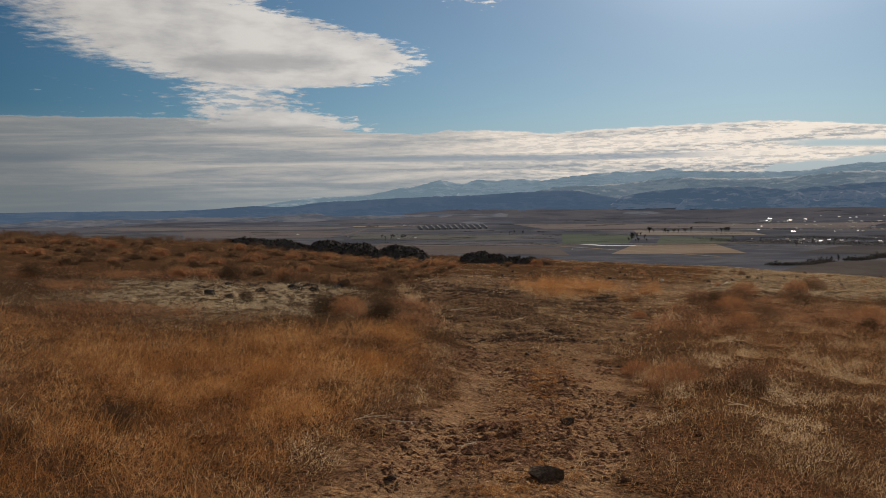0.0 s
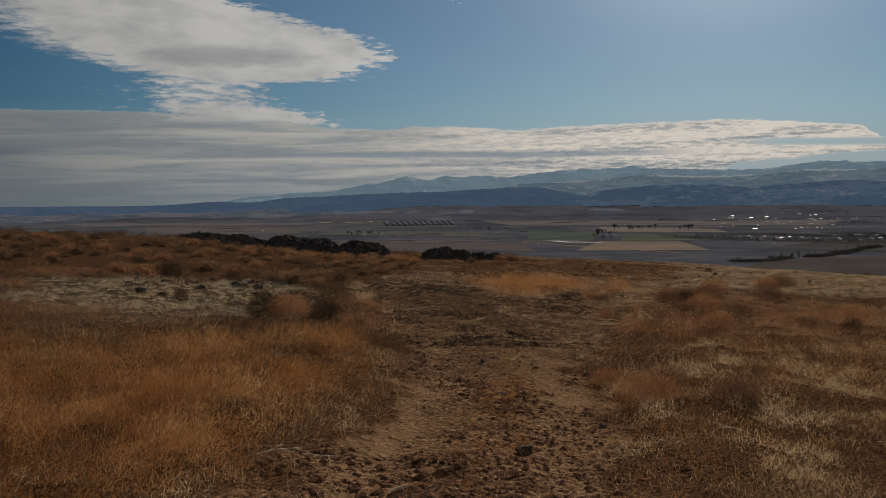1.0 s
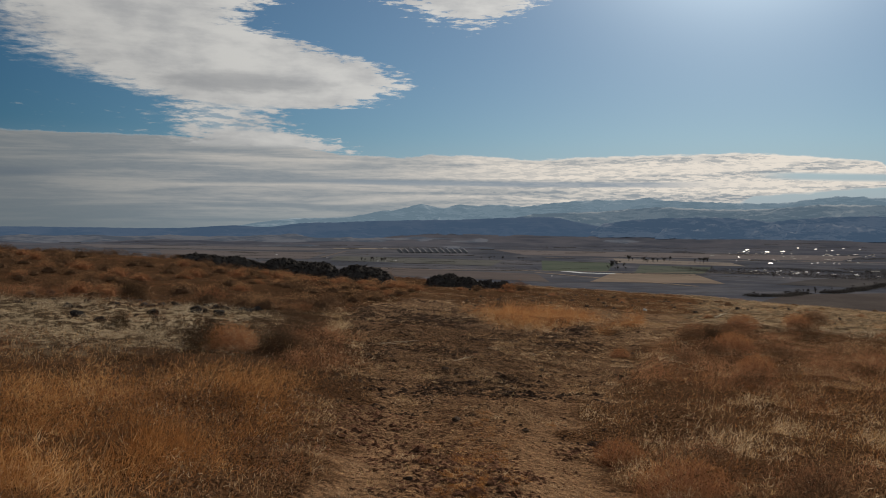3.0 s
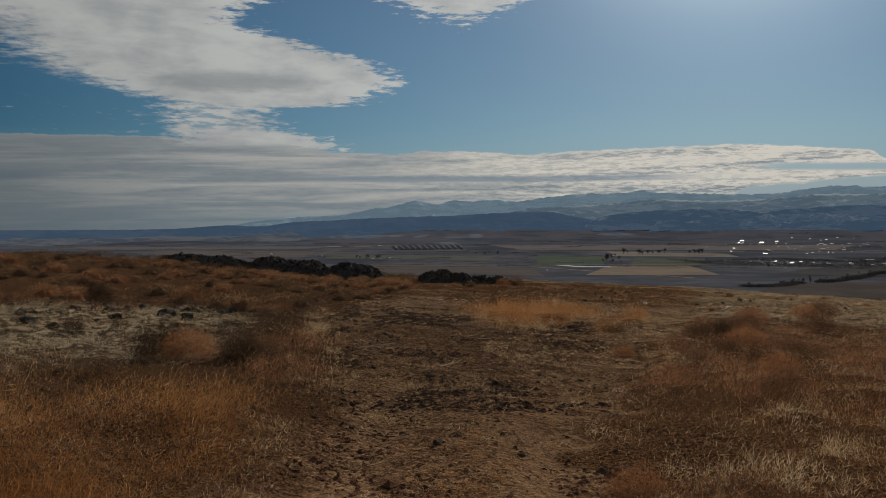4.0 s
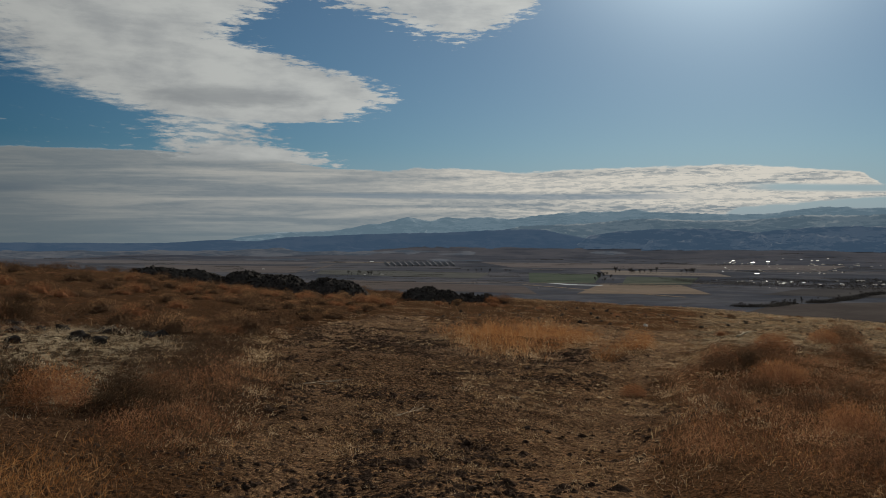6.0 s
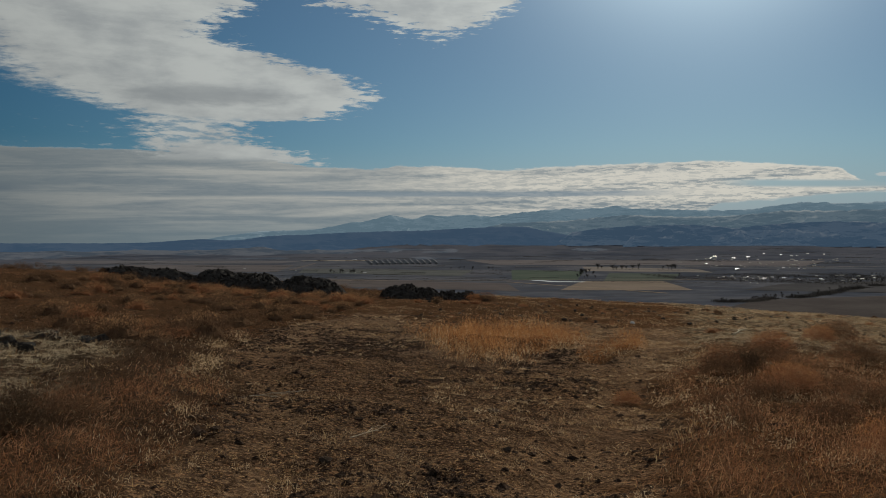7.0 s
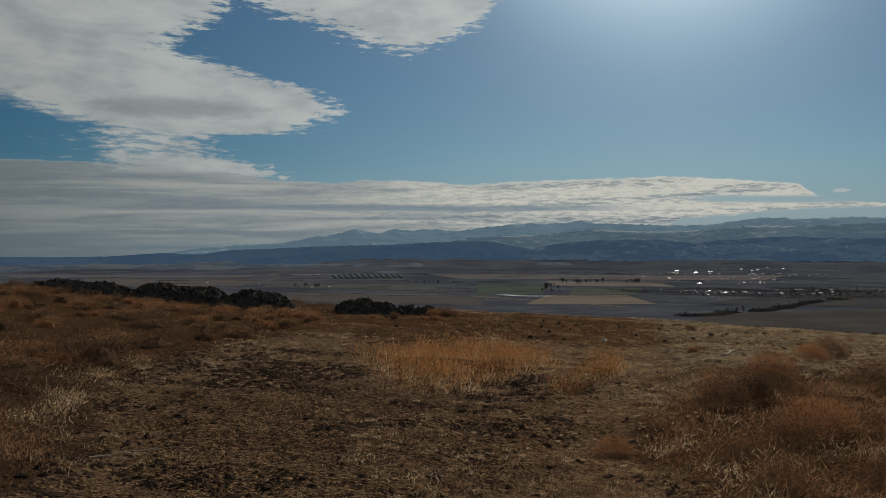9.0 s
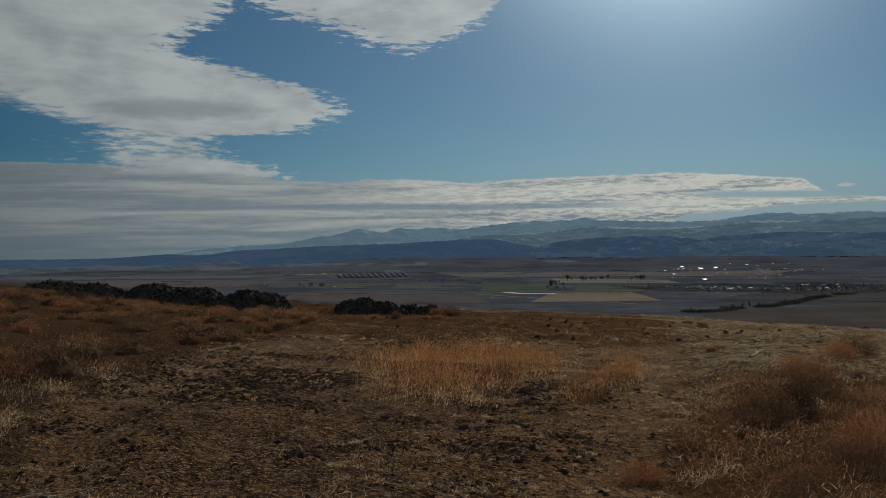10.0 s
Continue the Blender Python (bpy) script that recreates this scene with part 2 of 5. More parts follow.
def ground_look(g):
    p = place(g)
    big, mid = g.noise(p, 0.5, 5.0, 0.6), g.noise(p, 3.0, 5.0, 0.65)
    small, grit = g.noise(p, 16.0, 5.0, 0.7), g.noise(p, 70.0, 3.0, 0.7)
    dirt = g.mix(g.step(mid, 0.35, 0.7), (0.118, 0.064, 0.035), (0.262, 0.152, 0.081))
    dirt = g.mix(g.math("MULTIPLY", attribute(g, "churn"), 0.8), dirt, g.mix(g.step(small, 0.4, 0.68), (0.024, 0.016, 0.011), (0.080, 0.051, 0.034)))
    where = g.add("ShaderNodeSeparateXYZ")
    g.put(where.inputs[0], p)
    grain = g.step(g.math("ADD", g.math("MULTIPLY", mid, 0.5), g.math("MULTIPLY", small, 0.5)), 0.42, 0.60)
    beyond = g.mix(g.step(where.outputs[1], 21.0, 28.0), g.mix(grain, (0.027, 0.017, 0.011), (0.124, 0.079, 0.049)), g.mix(grain, (0.078, 0.053, 0.036), (0.265, 0.183, 0.118)))
    dirt = g.mix(g.step(where.outputs[1], 9.0, 18.0, 0.0, 0.8), dirt, beyond)
    warp = g.add("ShaderNodeVectorMath")
    warp.operation = "ADD"
    g.put(warp.inputs[0], p)
    g.put(warp.inputs[1], g.xyz(g.math("MULTIPLY", small, 0.12), g.math("MULTIPLY", mid, 0.12), 0.0))
    soil = warp.outputs[0]
    lump = g.cells(soil, 17.0)
    shade = g.add("ShaderNodeSeparateColor")
    g.put(shade.inputs[0], g.cells(soil, 26.0, "Color"))
    dirt = g.mix(g.step(shade.outputs[0], 0.55, 0.95, 0.0, 0.8), dirt, (0.026, 0.014, 0.010))
    dirt = g.mix(g.step(shade.outputs[1], 0.78, 0.98, 0.0, 0.6), dirt, (0.26, 0.140, 0.072))
    dirt = g.mix(g.math("MULTIPLY", g.step(grit, 0.48, 0.62), 0.7), dirt, (0.030, 0.017, 0.012))
    litter = g.math("MULTIPLY", g.step(g.noise(p, 48.0, 3.0, 0.6), 0.56, 0.63), g.step(big, 0.30, 0.55))
    dirt = g.mix(g.math("MULTIPLY", litter, 0.7), dirt, (0.36, 0.225, 0.110))
    dusty = g.mix(g.step(small, 0.3, 0.7), (0.168, 0.098, 0.055), (0.272, 0.166, 0.094))
    dirt = g.mix(g.math("MULTIPLY", attribute(g, "rut"), g.step(where.outputs[1], 9.0, 16.0, 0.7, 0.18)), dirt, dusty)
    turf = g.mix(g.step(g.noise(p, 42.0, 3.0, 0.6), 0.4, 0.62), (0.030, 0.016, 0.009), (0.135, 0.072, 0.036))
    turf = g.mix(g.math("MULTIPLY", g.step(big, 0.45, 0.7), 0.6), turf, (0.070, 0.036, 0.018))
    pale = g.mix(g.step(g.noise(p, 5.0, 5.0, 0.6), 0.47, 0.60), (0.065, 0.047, 0.030), (0.30, 0.235, 0.155))
    turf = g.mix(g.math("MULTIPLY", attribute(g, "churn"), 0.6), turf, (0.030, 0.020, 0.014))
    turf = g.mix(attribute(g, "pale"), turf, pale)
    near = g.mix(g.step(g.math("ADD", attribute(g, "dirt"), g.math("MULTIPLY", g.math("SUBTRACT", mid, 0.5), 0.9)), 0.35, 0.65), turf, dirt)
    # blue-grey of the distant haze is put into the steppe and sage colours
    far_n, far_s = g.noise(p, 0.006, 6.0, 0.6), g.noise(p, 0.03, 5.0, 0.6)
    hazy_steppe = g.mix(g.step(far_n, 0.4, 0.62), (0.051, 0.056, 0.071), (0.092, 0.091, 0.103))
    hazy_steppe = g.mix(g.math("MULTIPLY", g.step(far_s, 0.48, 0.64), 0.6), hazy_steppe, (0.056, 0.056, 0.062))
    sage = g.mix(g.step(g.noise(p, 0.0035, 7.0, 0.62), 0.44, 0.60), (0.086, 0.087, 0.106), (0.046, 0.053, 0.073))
    hazy_steppe = g.mix(g.math("MULTIPLY", attribute(g, "far_haze"), 0.85), hazy_steppe, sage)
    color = g.mix(attribute(g, "far"), near, hazy_steppe)
    height = g.math("ADD", g.math("ADD", g.math("MULTIPLY", small, 0.7), g.math("MULTIPLY", grit, 0.5)), g.math("MULTIPLY", lump, -0.9))
    return matte(g, color, height, 0.9, 0.035)


def blade_look(tones, through=0.45):
    """Dry stalks: each clump has a tone of its own, each stalk differs a little."""
    def build(g):
        rnd = g.add("ShaderNodeNewGeometry").outputs["Random Per Island"]
        n = g.step(g.noise(place(g), 0.8, 4.0, 0.6), 0.3, 0.7)
        t = g.math("ADD", g.math("MULTIPLY", attribute(g, "tone"), 0.45), g.math("ADD", g.math("MULTIPLY", rnd, 0.42), g.math("MULTIPLY", n, 0.13)))
        col = g.ramp(t, tones)
        d = g.add("ShaderNodeBsdfDiffuse")
        e = g.add("ShaderNodeBsdfTranslucent")
        g.put(d.inputs[0], col)
        g.put(e.inputs[0], col)
        m = g.add("ShaderNodeMixShader")
        m.inputs[0].default_value = through
        g.put(m.inputs[1], d.outputs[0])
        g.put(m.inputs[2], e.outputs[0])
        return m.outputs[0]
    return build


def stone_look(a, b, scale=9.0):
    def build(g):
        o = g.add("ShaderNodeObjectInfo").outputs["Random"]
        c = g.add("ShaderNodeTexCoord").outputs["Object"]
        n, f = g.noise(c, scale, 5.0, 0.65), g.noise(c, scale * 6, 4.0, 0.7)
        col = g.mix(g.step(n, 0.35, 0.7), a, b)
        col = g.mix(g.math("MULTIPLY", g.step(f, 0.62, 0.72), 0.5), col, (0.16, 0.14, 0.10))
        col = g.mix(g.math("MULTIPLY", o, 0.45), col, tuple(v * 0.5 for v in a))
        return matte(g, col, g.math("ADD", n, g.math("MULTIPLY", f, 0.4)), 0.8, 0.05)
    return build


def plain_look(a, b, scale=0.05, rough=0.9, metal=0.0, spec=0.2):
    def build(g):
        p = place(g)
        n, f = g.noise(p, scale, 5.0, 0.6), g.noise(p, scale * 9, 4.0, 0.6)
        col = g.mix(g.step(g.math("ADD", g.math("MULTIPLY", n, 0.7), g.math("MULTIPLY", f, 0.3)), 0.38, 0.62), a, b)
        return matte(g, col) if rough > 0.8 else principled(g, col, rough, metal, spec=spec)
    return build


def haze_glow_look(a, b, air, share):
    """Far slopes, the haze of many kilometres of air painted in as blue emission."""
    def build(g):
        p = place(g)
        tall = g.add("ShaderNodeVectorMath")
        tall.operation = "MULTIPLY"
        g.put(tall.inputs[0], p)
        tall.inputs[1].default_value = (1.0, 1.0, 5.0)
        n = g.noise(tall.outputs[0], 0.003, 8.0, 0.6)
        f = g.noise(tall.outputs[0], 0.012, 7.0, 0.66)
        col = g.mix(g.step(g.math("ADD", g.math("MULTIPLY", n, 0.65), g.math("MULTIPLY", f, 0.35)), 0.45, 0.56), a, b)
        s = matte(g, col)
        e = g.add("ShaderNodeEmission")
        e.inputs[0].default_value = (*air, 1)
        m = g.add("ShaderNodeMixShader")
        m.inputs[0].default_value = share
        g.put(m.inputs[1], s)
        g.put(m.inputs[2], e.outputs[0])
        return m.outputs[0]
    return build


GROUND = material("dry_ground", ground_look)
GOLD = material("golden_grass", blade_look([(0.15, (0.080, 0.030, 0.010)), (0.42, (0.25, 0.104, 0.033)), (0.68, (0.41, 0.195, 0.068)), (0.95, (0.72, 0.48, 0.24))], 0.4))
STRAW = material("straw_grass", blade_look([(0.15, (0.12, 0.066, 0.029)), (0.5, (0.37, 0.238, 0.124)), (0.9, (0.80, 0.63, 0.42))]))
RUST = material("rust_weed", blade_look([(0.15, (0.075, 0.030, 0.015)), (0.5, (0.235, 0.102, 0.050)), (0.9, (0.48, 0.27, 0.145))], 0.42))
GREY = material("bleached_stubble", blade_look([(0.15, (0.09, 0.062, 0.038)), (0.5, (0.33, 0.250, 0.160)), (0.9, (0.76, 0.65, 0.48))], 0.3))
SAGE = material("dark_twigs", blade_look([(0.15, (0.030, 0.021, 0.014)), (0.6, (0.085, 0.056, 0.034)), (0.9, (0.15, 0.105, 0.068))], 0.12))
BRUSH = material("brown_brush", blade_look([(0.15, (0.034, 0.021, 0.014)), (0.5, (0.106, 0.063, 0.038)), (0.9, (0.25, 0.152, 0.088))], 0.3))
RIM_HEADS = material("rim_lit_seed_heads", blade_look([(0.15, (0.17, 0.085, 0.040)), (0.6, (0.36, 0.205, 0.098)), (0.9, (0.60, 0.40, 0.22))], 0.5))
PATCH = material("orange_grass", blade_look([(0.15, (0.11, 0.046, 0.017)), (0.5, (0.31, 0.130, 0.047)), (0.9, (0.58, 0.33, 0.15))], 0.5))
STEM = material("bleached_stems", blade_look([(0.15, (0.28, 0.165, 0.065)), (0.5, (0.54, 0.36, 0.165)), (0.9, (0.84, 0.64, 0.36))], 0.4))
LITTER = material("straw_litter", blade_look([(0.15, (0.16, 0.095, 0.050)), (0.5, (0.33, 0.215, 0.125)), (0.9, (0.62, 0.47, 0.31))], 0.3))
BASALT = material("basalt", stone_look((0.040, 0.037, 0.035), (0.105, 0.094, 0.085)))
STONE = material("field_stone", stone_look((0.085, 0.062, 0.047), (0.19, 0.140, 0.105), 14.0))
PALE_STONE = material("white_stone", stone_look((0.70, 0.70, 0.68), (0.85, 0.85, 0.83), 14.0))
CLOD = material("dark_clods", stone_look((0.085, 0.044, 0.028), (0.25, 0.130, 0.076), 20.0))
DARK_CLOD = material("basalt_crumbs", stone_look((0.038, 0.027, 0.021), (0.125, 0.082, 0.058), 20.0))
DEADWOOD = material("bleached_wood", plain_look((0.44, 0.36, 0.26), (0.62, 0.53, 0.40), 6.0))


# ---- the lie of the land ----
def hash2(ix, iy, seed):
    h = (ix.astype(np.int64) * 374761393 + iy.astype(np.int64) * 668265263 + seed * 974711) & 0x7FFFFFFF
    h = ((h ^ (h >> 13)) * 1274126177) & 0x7FFFFFFF
    return ((h ^ (h >> 16)) & 0xFFFF) / 65535.0


def vnoise(x, y, seed=0):
    """Smooth value noise from -1 to 1."""
    ix, iy = np.floor(x), np.floor(y)
    fx, fy = x - ix, y - iy
    fx, fy = fx * fx * (3 - 2 * fx), fy * fy * (3 - 2 * fy)
    a, b = hash2(ix, iy, seed), hash2(ix + 1, iy, seed)
    c, d = hash2(ix, iy + 1, seed), hash2(ix + 1, iy + 1, seed)
    return ((a + (b - a) * fx) * (1 - fy) + (c + (d - c) * fx) * fy) * 2 - 1


def fbm(x, y, seed=0, octaves=4, gain=0.5):
    total, amp = 0.0, 1.0
    for k in range(octaves):
        total = total + amp * vnoise(x * 2 ** k, y * 2 ** k, seed + k)
        amp *= gain
    return total


def smooth(x, lo, hi):
    s = np.clip((x - lo) / (hi - lo), 0, 1)
    return s * s * (3 - 2 * s)


VALLEY = -75.0
LEFT_Y, LEFT_X = (0, 5.5, 7.6, 12, 16, 18.6, 21, 23, 29, 36, 42, 50, 62), (-1.2, -0.85, -0.5, 0.1, 0.2, 0.0, -0.5, -0.8, -0.8, 0.2, 1.0, 2.0, 3.5)
RIGHT_Y, RIGHT_X = (0, 5.8, 8, 12.5, 16, 18.5, 20, 22, 25, 30, 38, 50, 62), (1.35, 1.75, 2.1, 2.85, 3.6, 4.8, 5.3, 5.9, 7.3, 9.3, 12.4, 17.2, 22.0)


def patch_mask(x, y):
    """The standing grass between the two branches of the track."""
    u, w = x - 4.8, y - 29.9
    along, across = u * 0.25 + w * 0.968, u * 0.968 - w * 0.25
    one = 1 - smooth(np.hypot(along / 5.1, across / 1.85) + 0.22 * vnoise(x * 0.9, y * 0.9, 41), 0.55, 1.2)
    u, w = x - 6.45, y - 26.5
    along, across = u * 0.48 + w * 0.877, u * 0.877 - w * 0.48
    two = 1 - smooth(np.hypot(along / 2.3, across / 0.42) + 0.15 * vnoise(x, y, 42), 0.8, 1.15)
    return np.maximum(one, two)


def dirt_mask(x, y):
    xl, xr = np.interp(y, LEFT_Y, LEFT_X), np.interp(y, RIGHT_Y, RIGHT_X)
    wav = 0.40 * vnoise(x * 0.8, y * 0.8, 11) + 0.25 * vnoise(x * 2.3, y * 2.3, 12)
    m = smooth(x - xl + wav, -0.6, 0.95) * smooth(xr - x + wav, -0.8, 0.9)
    m = m * (1 - 0.9 * smooth(y, 31, 40))
    left = 1 - smooth(np.abs(x - xl - 1.2) + wav, 0.7, 1.4)
    m = np.maximum(m, left * smooth(y, 24, 30) * (1 - smooth(y, 36, 46)) * 0.6)
    return m * (1 - patch_mask(x, y))


def rut_mask(x, y):
    xl, xr = np.interp(y, LEFT_Y, LEFT_X), np.interp(y, RIGHT_Y, RIGHT_X)
    a = np.exp(-((x - xl - 0.62 - 0.03 * np.maximum(y - 18, 0)) / 0.3) ** 2)
    b = np.exp(-((x - xr + 0.48) / (0.28 + 0.012 * y)) ** 2)
    return np.clip(a + b, 0, 1) * dirt_mask(x, y)


def pale_mask(x, y):
    m = 1 - smooth(np.hypot((x + 5.0) / 3.6, (y - 20.5) / 6.0) + 0.25 * vnoise(x * 0.6, y * 0.6, 21), 0.6, 1.15)
    r = smooth(x - np.interp(y, RIGHT_Y, RIGHT_X) + 0.8 * vnoise(x * 0.5, y * 0.5, 22), -1.5, 0.5) * smooth(y + 1.5 * vnoise(x * 0.4, y * 0.4, 23), 24, 30) * 0.75
    return np.maximum(m, r)


def land(x, y):
    """Height of the ground."""
    x, y = np.asarray(x, float), np.asarray(y, float)
    r = np.hypot(x, y)
    hill = -0.10 - 0.0487 * np.clip(x, -90, 90) - 0.0400 * np.clip(y, -80, 120)
    hill = hill + 0.55 * smooth(-x, 1.0, 16) * smooth(y, 24, 58)
    edge = 66 + 5 * vnoise(np.arctan2(x, y + 1e-6) * 6, r * 0.0, 5) + 40 * smooth(-y, 0, 60)
    over = np.maximum(r - edge, 0)
    hill = hill - np.where(over < 45, over ** 2 * 0.0036, 45 ** 2 * 0.0036 + (over - 45) * 0.324)
    near = 1 - smooth(r, 60, 140)
    dirt = dirt_mask(x, y)
    beside = 1 - smooth(np.abs(np.arctan2(x, y + 1e-6)), 0.65, 0.9)
    rough = 0.10 * fbm(x * 0.22, y * 0.22, 1, 3) + (0.035 + 0.02 * (1 - dirt)) * fbm(x * 1.7, y * 1.7, 2, 3) + 0.016 * beside * fbm(x * 7, y * 7, 3, 2)
    bank = 0.16 * smooth(x - np.interp(y, RIGHT_Y, RIGHT_X), 0.0, 0.9) * smooth(y, 4, 10) * (1 - smooth(y, 30, 40))
    bank = bank + 0.10 * smooth(np.interp(y, LEFT_Y, LEFT_X) - x, 0.0, 0.8) * (1 - smooth(y, 18, 30))
    ruts = -0.05 * rut_mask(x, y)
    hill = hill + near * (rough + bank + ruts)
    floor_ = VALLEY + 30 * smooth(r, 3900, 4900) + 9.0 * fbm(x * 0.003, y * 0.003, 8, 4) * smooth(r, 3050, 3700)
    floor_ = floor_ + 37 * smooth(r, 2900, 4000) ** 1.2 * smooth(x / (y + 1e-3) * (y > 0), -0.25, 0.10)
    k = smooth(r, 110, 420)
    slope = hill + 5 * k * fbm(x * 0.012, y * 0.012, 9, 3)
    return np.maximum(slope, floor_)


def mesh_of(name, verts, tris=None, quads=None, mat=None, flat=True):
    """A mesh from arrays of points and of triangles or quads."""
    me = bpy.data.meshes.new(name)
    verts = np.ascontiguousarray(verts, np.float32).reshape(-1, 3)
    faces, size = (tris, 3) if tris is not None else (quads, 4)
    faces = np.ascontiguousarray(faces, np.int32).reshape(-1, size)
    me.vertices.add(len(verts))
    me.vertices.foreach_set("co", verts.ravel())
    me.loops.add(faces.size)
    me.loops.foreach_set("vertex_index", faces.ravel())
    me.polygons.add(len(faces))
    me.polygons.foreach_set("loop_start", np.arange(0, faces.size, size, dtype=np.int32))
    me.polygons.foreach_set("use_smooth", np.full(len(faces), not flat))
    me.update(calc_edges=True)
    if mat:
        me.materials.append(mat)
    return me


def part(name, me, parent, label="", at=None):
    """One mesh object under a thing or a part."""
    ob = new(name, me)
    ob.parent = parent
    if at is not None:
        ob.matrix_basis = at
    return tagged(ob, label)


def build_ground():
    azs = np.radians(np.concatenate([np.linspace(-36, 36, 380), np.linspace(36, 324, 193)[1:-1]]))
    rings = [0.002, 0.5, 1.2, 2.0]
    while rings[-1] < 34:
        rings.append(rings[-1] + 0.105)
    while rings[-1] < 150:
        rings.append(rings[-1] * 1.02)
    while rings[-1] < 4950:
        rings.append(rings[-1] * 1.028)
    rings[-1] = 4960
    rings = np.array(rings)
    A, Rr = np.meshgrid(azs, rings)
    x, y = Rr * np.sin(A), Rr * np.cos(A)
    z = land(x, y)
    n, m = x.shape
    verts = np.stack([x, y, z], -1).reshape(-1, 3)
    i, j = np.meshgrid(np.arange(n - 1), np.arange(m), indexing="ij")
    a, b = i * m + j, i * m + (j + 1) % m
    quads = np.stack([a, b, b + m, a + m], -1).reshape(-1, 4)
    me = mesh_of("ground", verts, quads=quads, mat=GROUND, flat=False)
    fx, fy = verts[:, 0], verts[:, 1]
    r = np.hypot(fx, fy)
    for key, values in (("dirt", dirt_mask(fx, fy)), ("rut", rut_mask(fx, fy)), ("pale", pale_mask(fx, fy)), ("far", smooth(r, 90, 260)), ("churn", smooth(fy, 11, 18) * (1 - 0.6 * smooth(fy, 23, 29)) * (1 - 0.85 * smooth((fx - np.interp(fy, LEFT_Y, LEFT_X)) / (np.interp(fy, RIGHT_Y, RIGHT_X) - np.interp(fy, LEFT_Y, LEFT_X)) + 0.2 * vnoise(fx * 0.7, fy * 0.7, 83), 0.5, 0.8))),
                        ("far_haze", smooth(r, 2400, 3400) * (0.7 + 0.3 * smooth(-fx, -500, 900)))):
        me.attributes.new(key, "FLOAT", "POINT").data.foreach_set("value", values.astype(np.float32))
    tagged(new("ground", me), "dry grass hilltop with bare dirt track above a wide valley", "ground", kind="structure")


build_ground()


# ---- mountains ----
def mountain(name, label, r_foot, r_crest, az_lo, az_hi, crest, foot_z, rough, mat, seed, steps=0.12):
    """A range: a slope that climbs from its foot to a skyline given in degrees above the level."""
    azs = np.arange(az_lo, az_hi, steps)
    s = np.concatenate([np.linspace(0, 1, 26), [1.05, 1.12]])
    A, S = np.meshgrid(azs, s)
    r = r_foot + (r_crest - r_foot) * S
    top = 1.6 + np.tan(np.radians(np.interp(A, [c[0] for c in crest], [c[1] for c in crest]))) * r_crest
    x, y = r * np.sin(np.radians(A)), r * np.cos(np.radians(A))
    gully = fbm(A * 0.9 + 0.8 * fbm(A * 0.35, S * 3, seed + 9, 2), S * 2.0, seed, 5, 0.55)
    rise = np.clip(S, 0, 1) ** 1.3
    shape = rise + rough * gully * np.sin(np.pi * np.clip(S, 0, 1)) ** 0.8
    z = foot_z + (top - foot_z) * shape + (top - foot_z) * 0.015 * vnoise(A * 4, S * 0, seed + 3) * (S > 0.9)
    z = np.where(S > 1.01, z - (S - 1) * 900, z)
    z = np.minimum(z, np.where(S < 0.999, 1.6 + (top - 1.6) * r / r_crest + 0.0 * r, z))
    n, m = x.shape
    i, j = np.meshgrid(np.arange(n - 1), np.arange(m - 1), indexing="ij")
    a = i * m + j
    quads = np.stack([a, a + 1, a + m + 1, a + m], -1).reshape(-1, 4)
    me = mesh_of(name, np.stack([x, y, z], -1), quads=quads, mat=mat, flat=False)
    tagged(new(name, me), label, "mountains", kind="structure")


FAR_SKYLINE = [(-40, -0.9), (-24, -0.9), (-20.6, -0.9), (-14.0, -0.6), (-10.5, 0.06), (-8.3, 0.36), (-4.6, 0.48), (-2.3, 0.94), (-1.2, 1.05), (0.3, 1.47), (1.9, 1.21), (3.0, 1.48),
               (4.5, 1.4), (5.7, 1.51), (7.2, 1.36), (9.1, 1.62), (11.0, 1.81), (12.5, 1.88), (14.6, 1.9), (15.6, 2.1), (16.6, 1.85), (19.5, 1.76), (22.6, 1.69), (24.0, 1.75), (25.0, 1.92),
               (27.0, 2.17), (29.5, 2.06), (32.0, 2.12), (42, 1.9)]
HILL_SKYLINE = [(5, 0.2), (8, 0.9), (12.5, 1.1), (16.0, 1.45), (19.5, 1.3), (23.0, 1.35), (26.0, 1.65), (29.0, 1.6), (33.0, 1.7), (42, 1.5)]
BLUFF_SKYLINE = [(10.6, -1.2), (11.4, -0.6), (12.6, 0.3), (14.4, 0.55), (16.6, 0.73), (19.5, 0.8), (21.6, 0.72), (23.0, 0.53), (24.3, 0.71), (26.3, 0.87), (28.9, 0.96), (31.6, 0.84), (42, 0.7)]
RIDGE_SKYLINE = [(-40, -0.5), (-24, -0.39), (-18, -0.41), (-15.4, -0.38), (-12.2, -0.16), (-9.7, -0.24), (-7.5, 0.06), (-4.6, 0.17), (-1.2, 0.33), (3.0, 0.44), (7.2, 0.67), (9.5, 0.67), (10.6, 0.44), (13.0, 0.0), (15.0, -0.4)]
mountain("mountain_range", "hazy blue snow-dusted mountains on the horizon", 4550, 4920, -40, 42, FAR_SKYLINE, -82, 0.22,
         material("far_mountains", haze_glow_look((0.04, 0.04, 0.045), (0.42, 0.43, 0.43), (0.195, 0.28, 0.345), 0.64)), 31)
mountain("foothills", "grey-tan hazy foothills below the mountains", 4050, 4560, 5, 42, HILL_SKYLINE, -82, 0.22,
         material("foothills", haze_glow_look((0.03, 0.032, 0.035), (0.38, 0.36, 0.33), (0.158, 0.225, 0.285), 0.56)), 51)
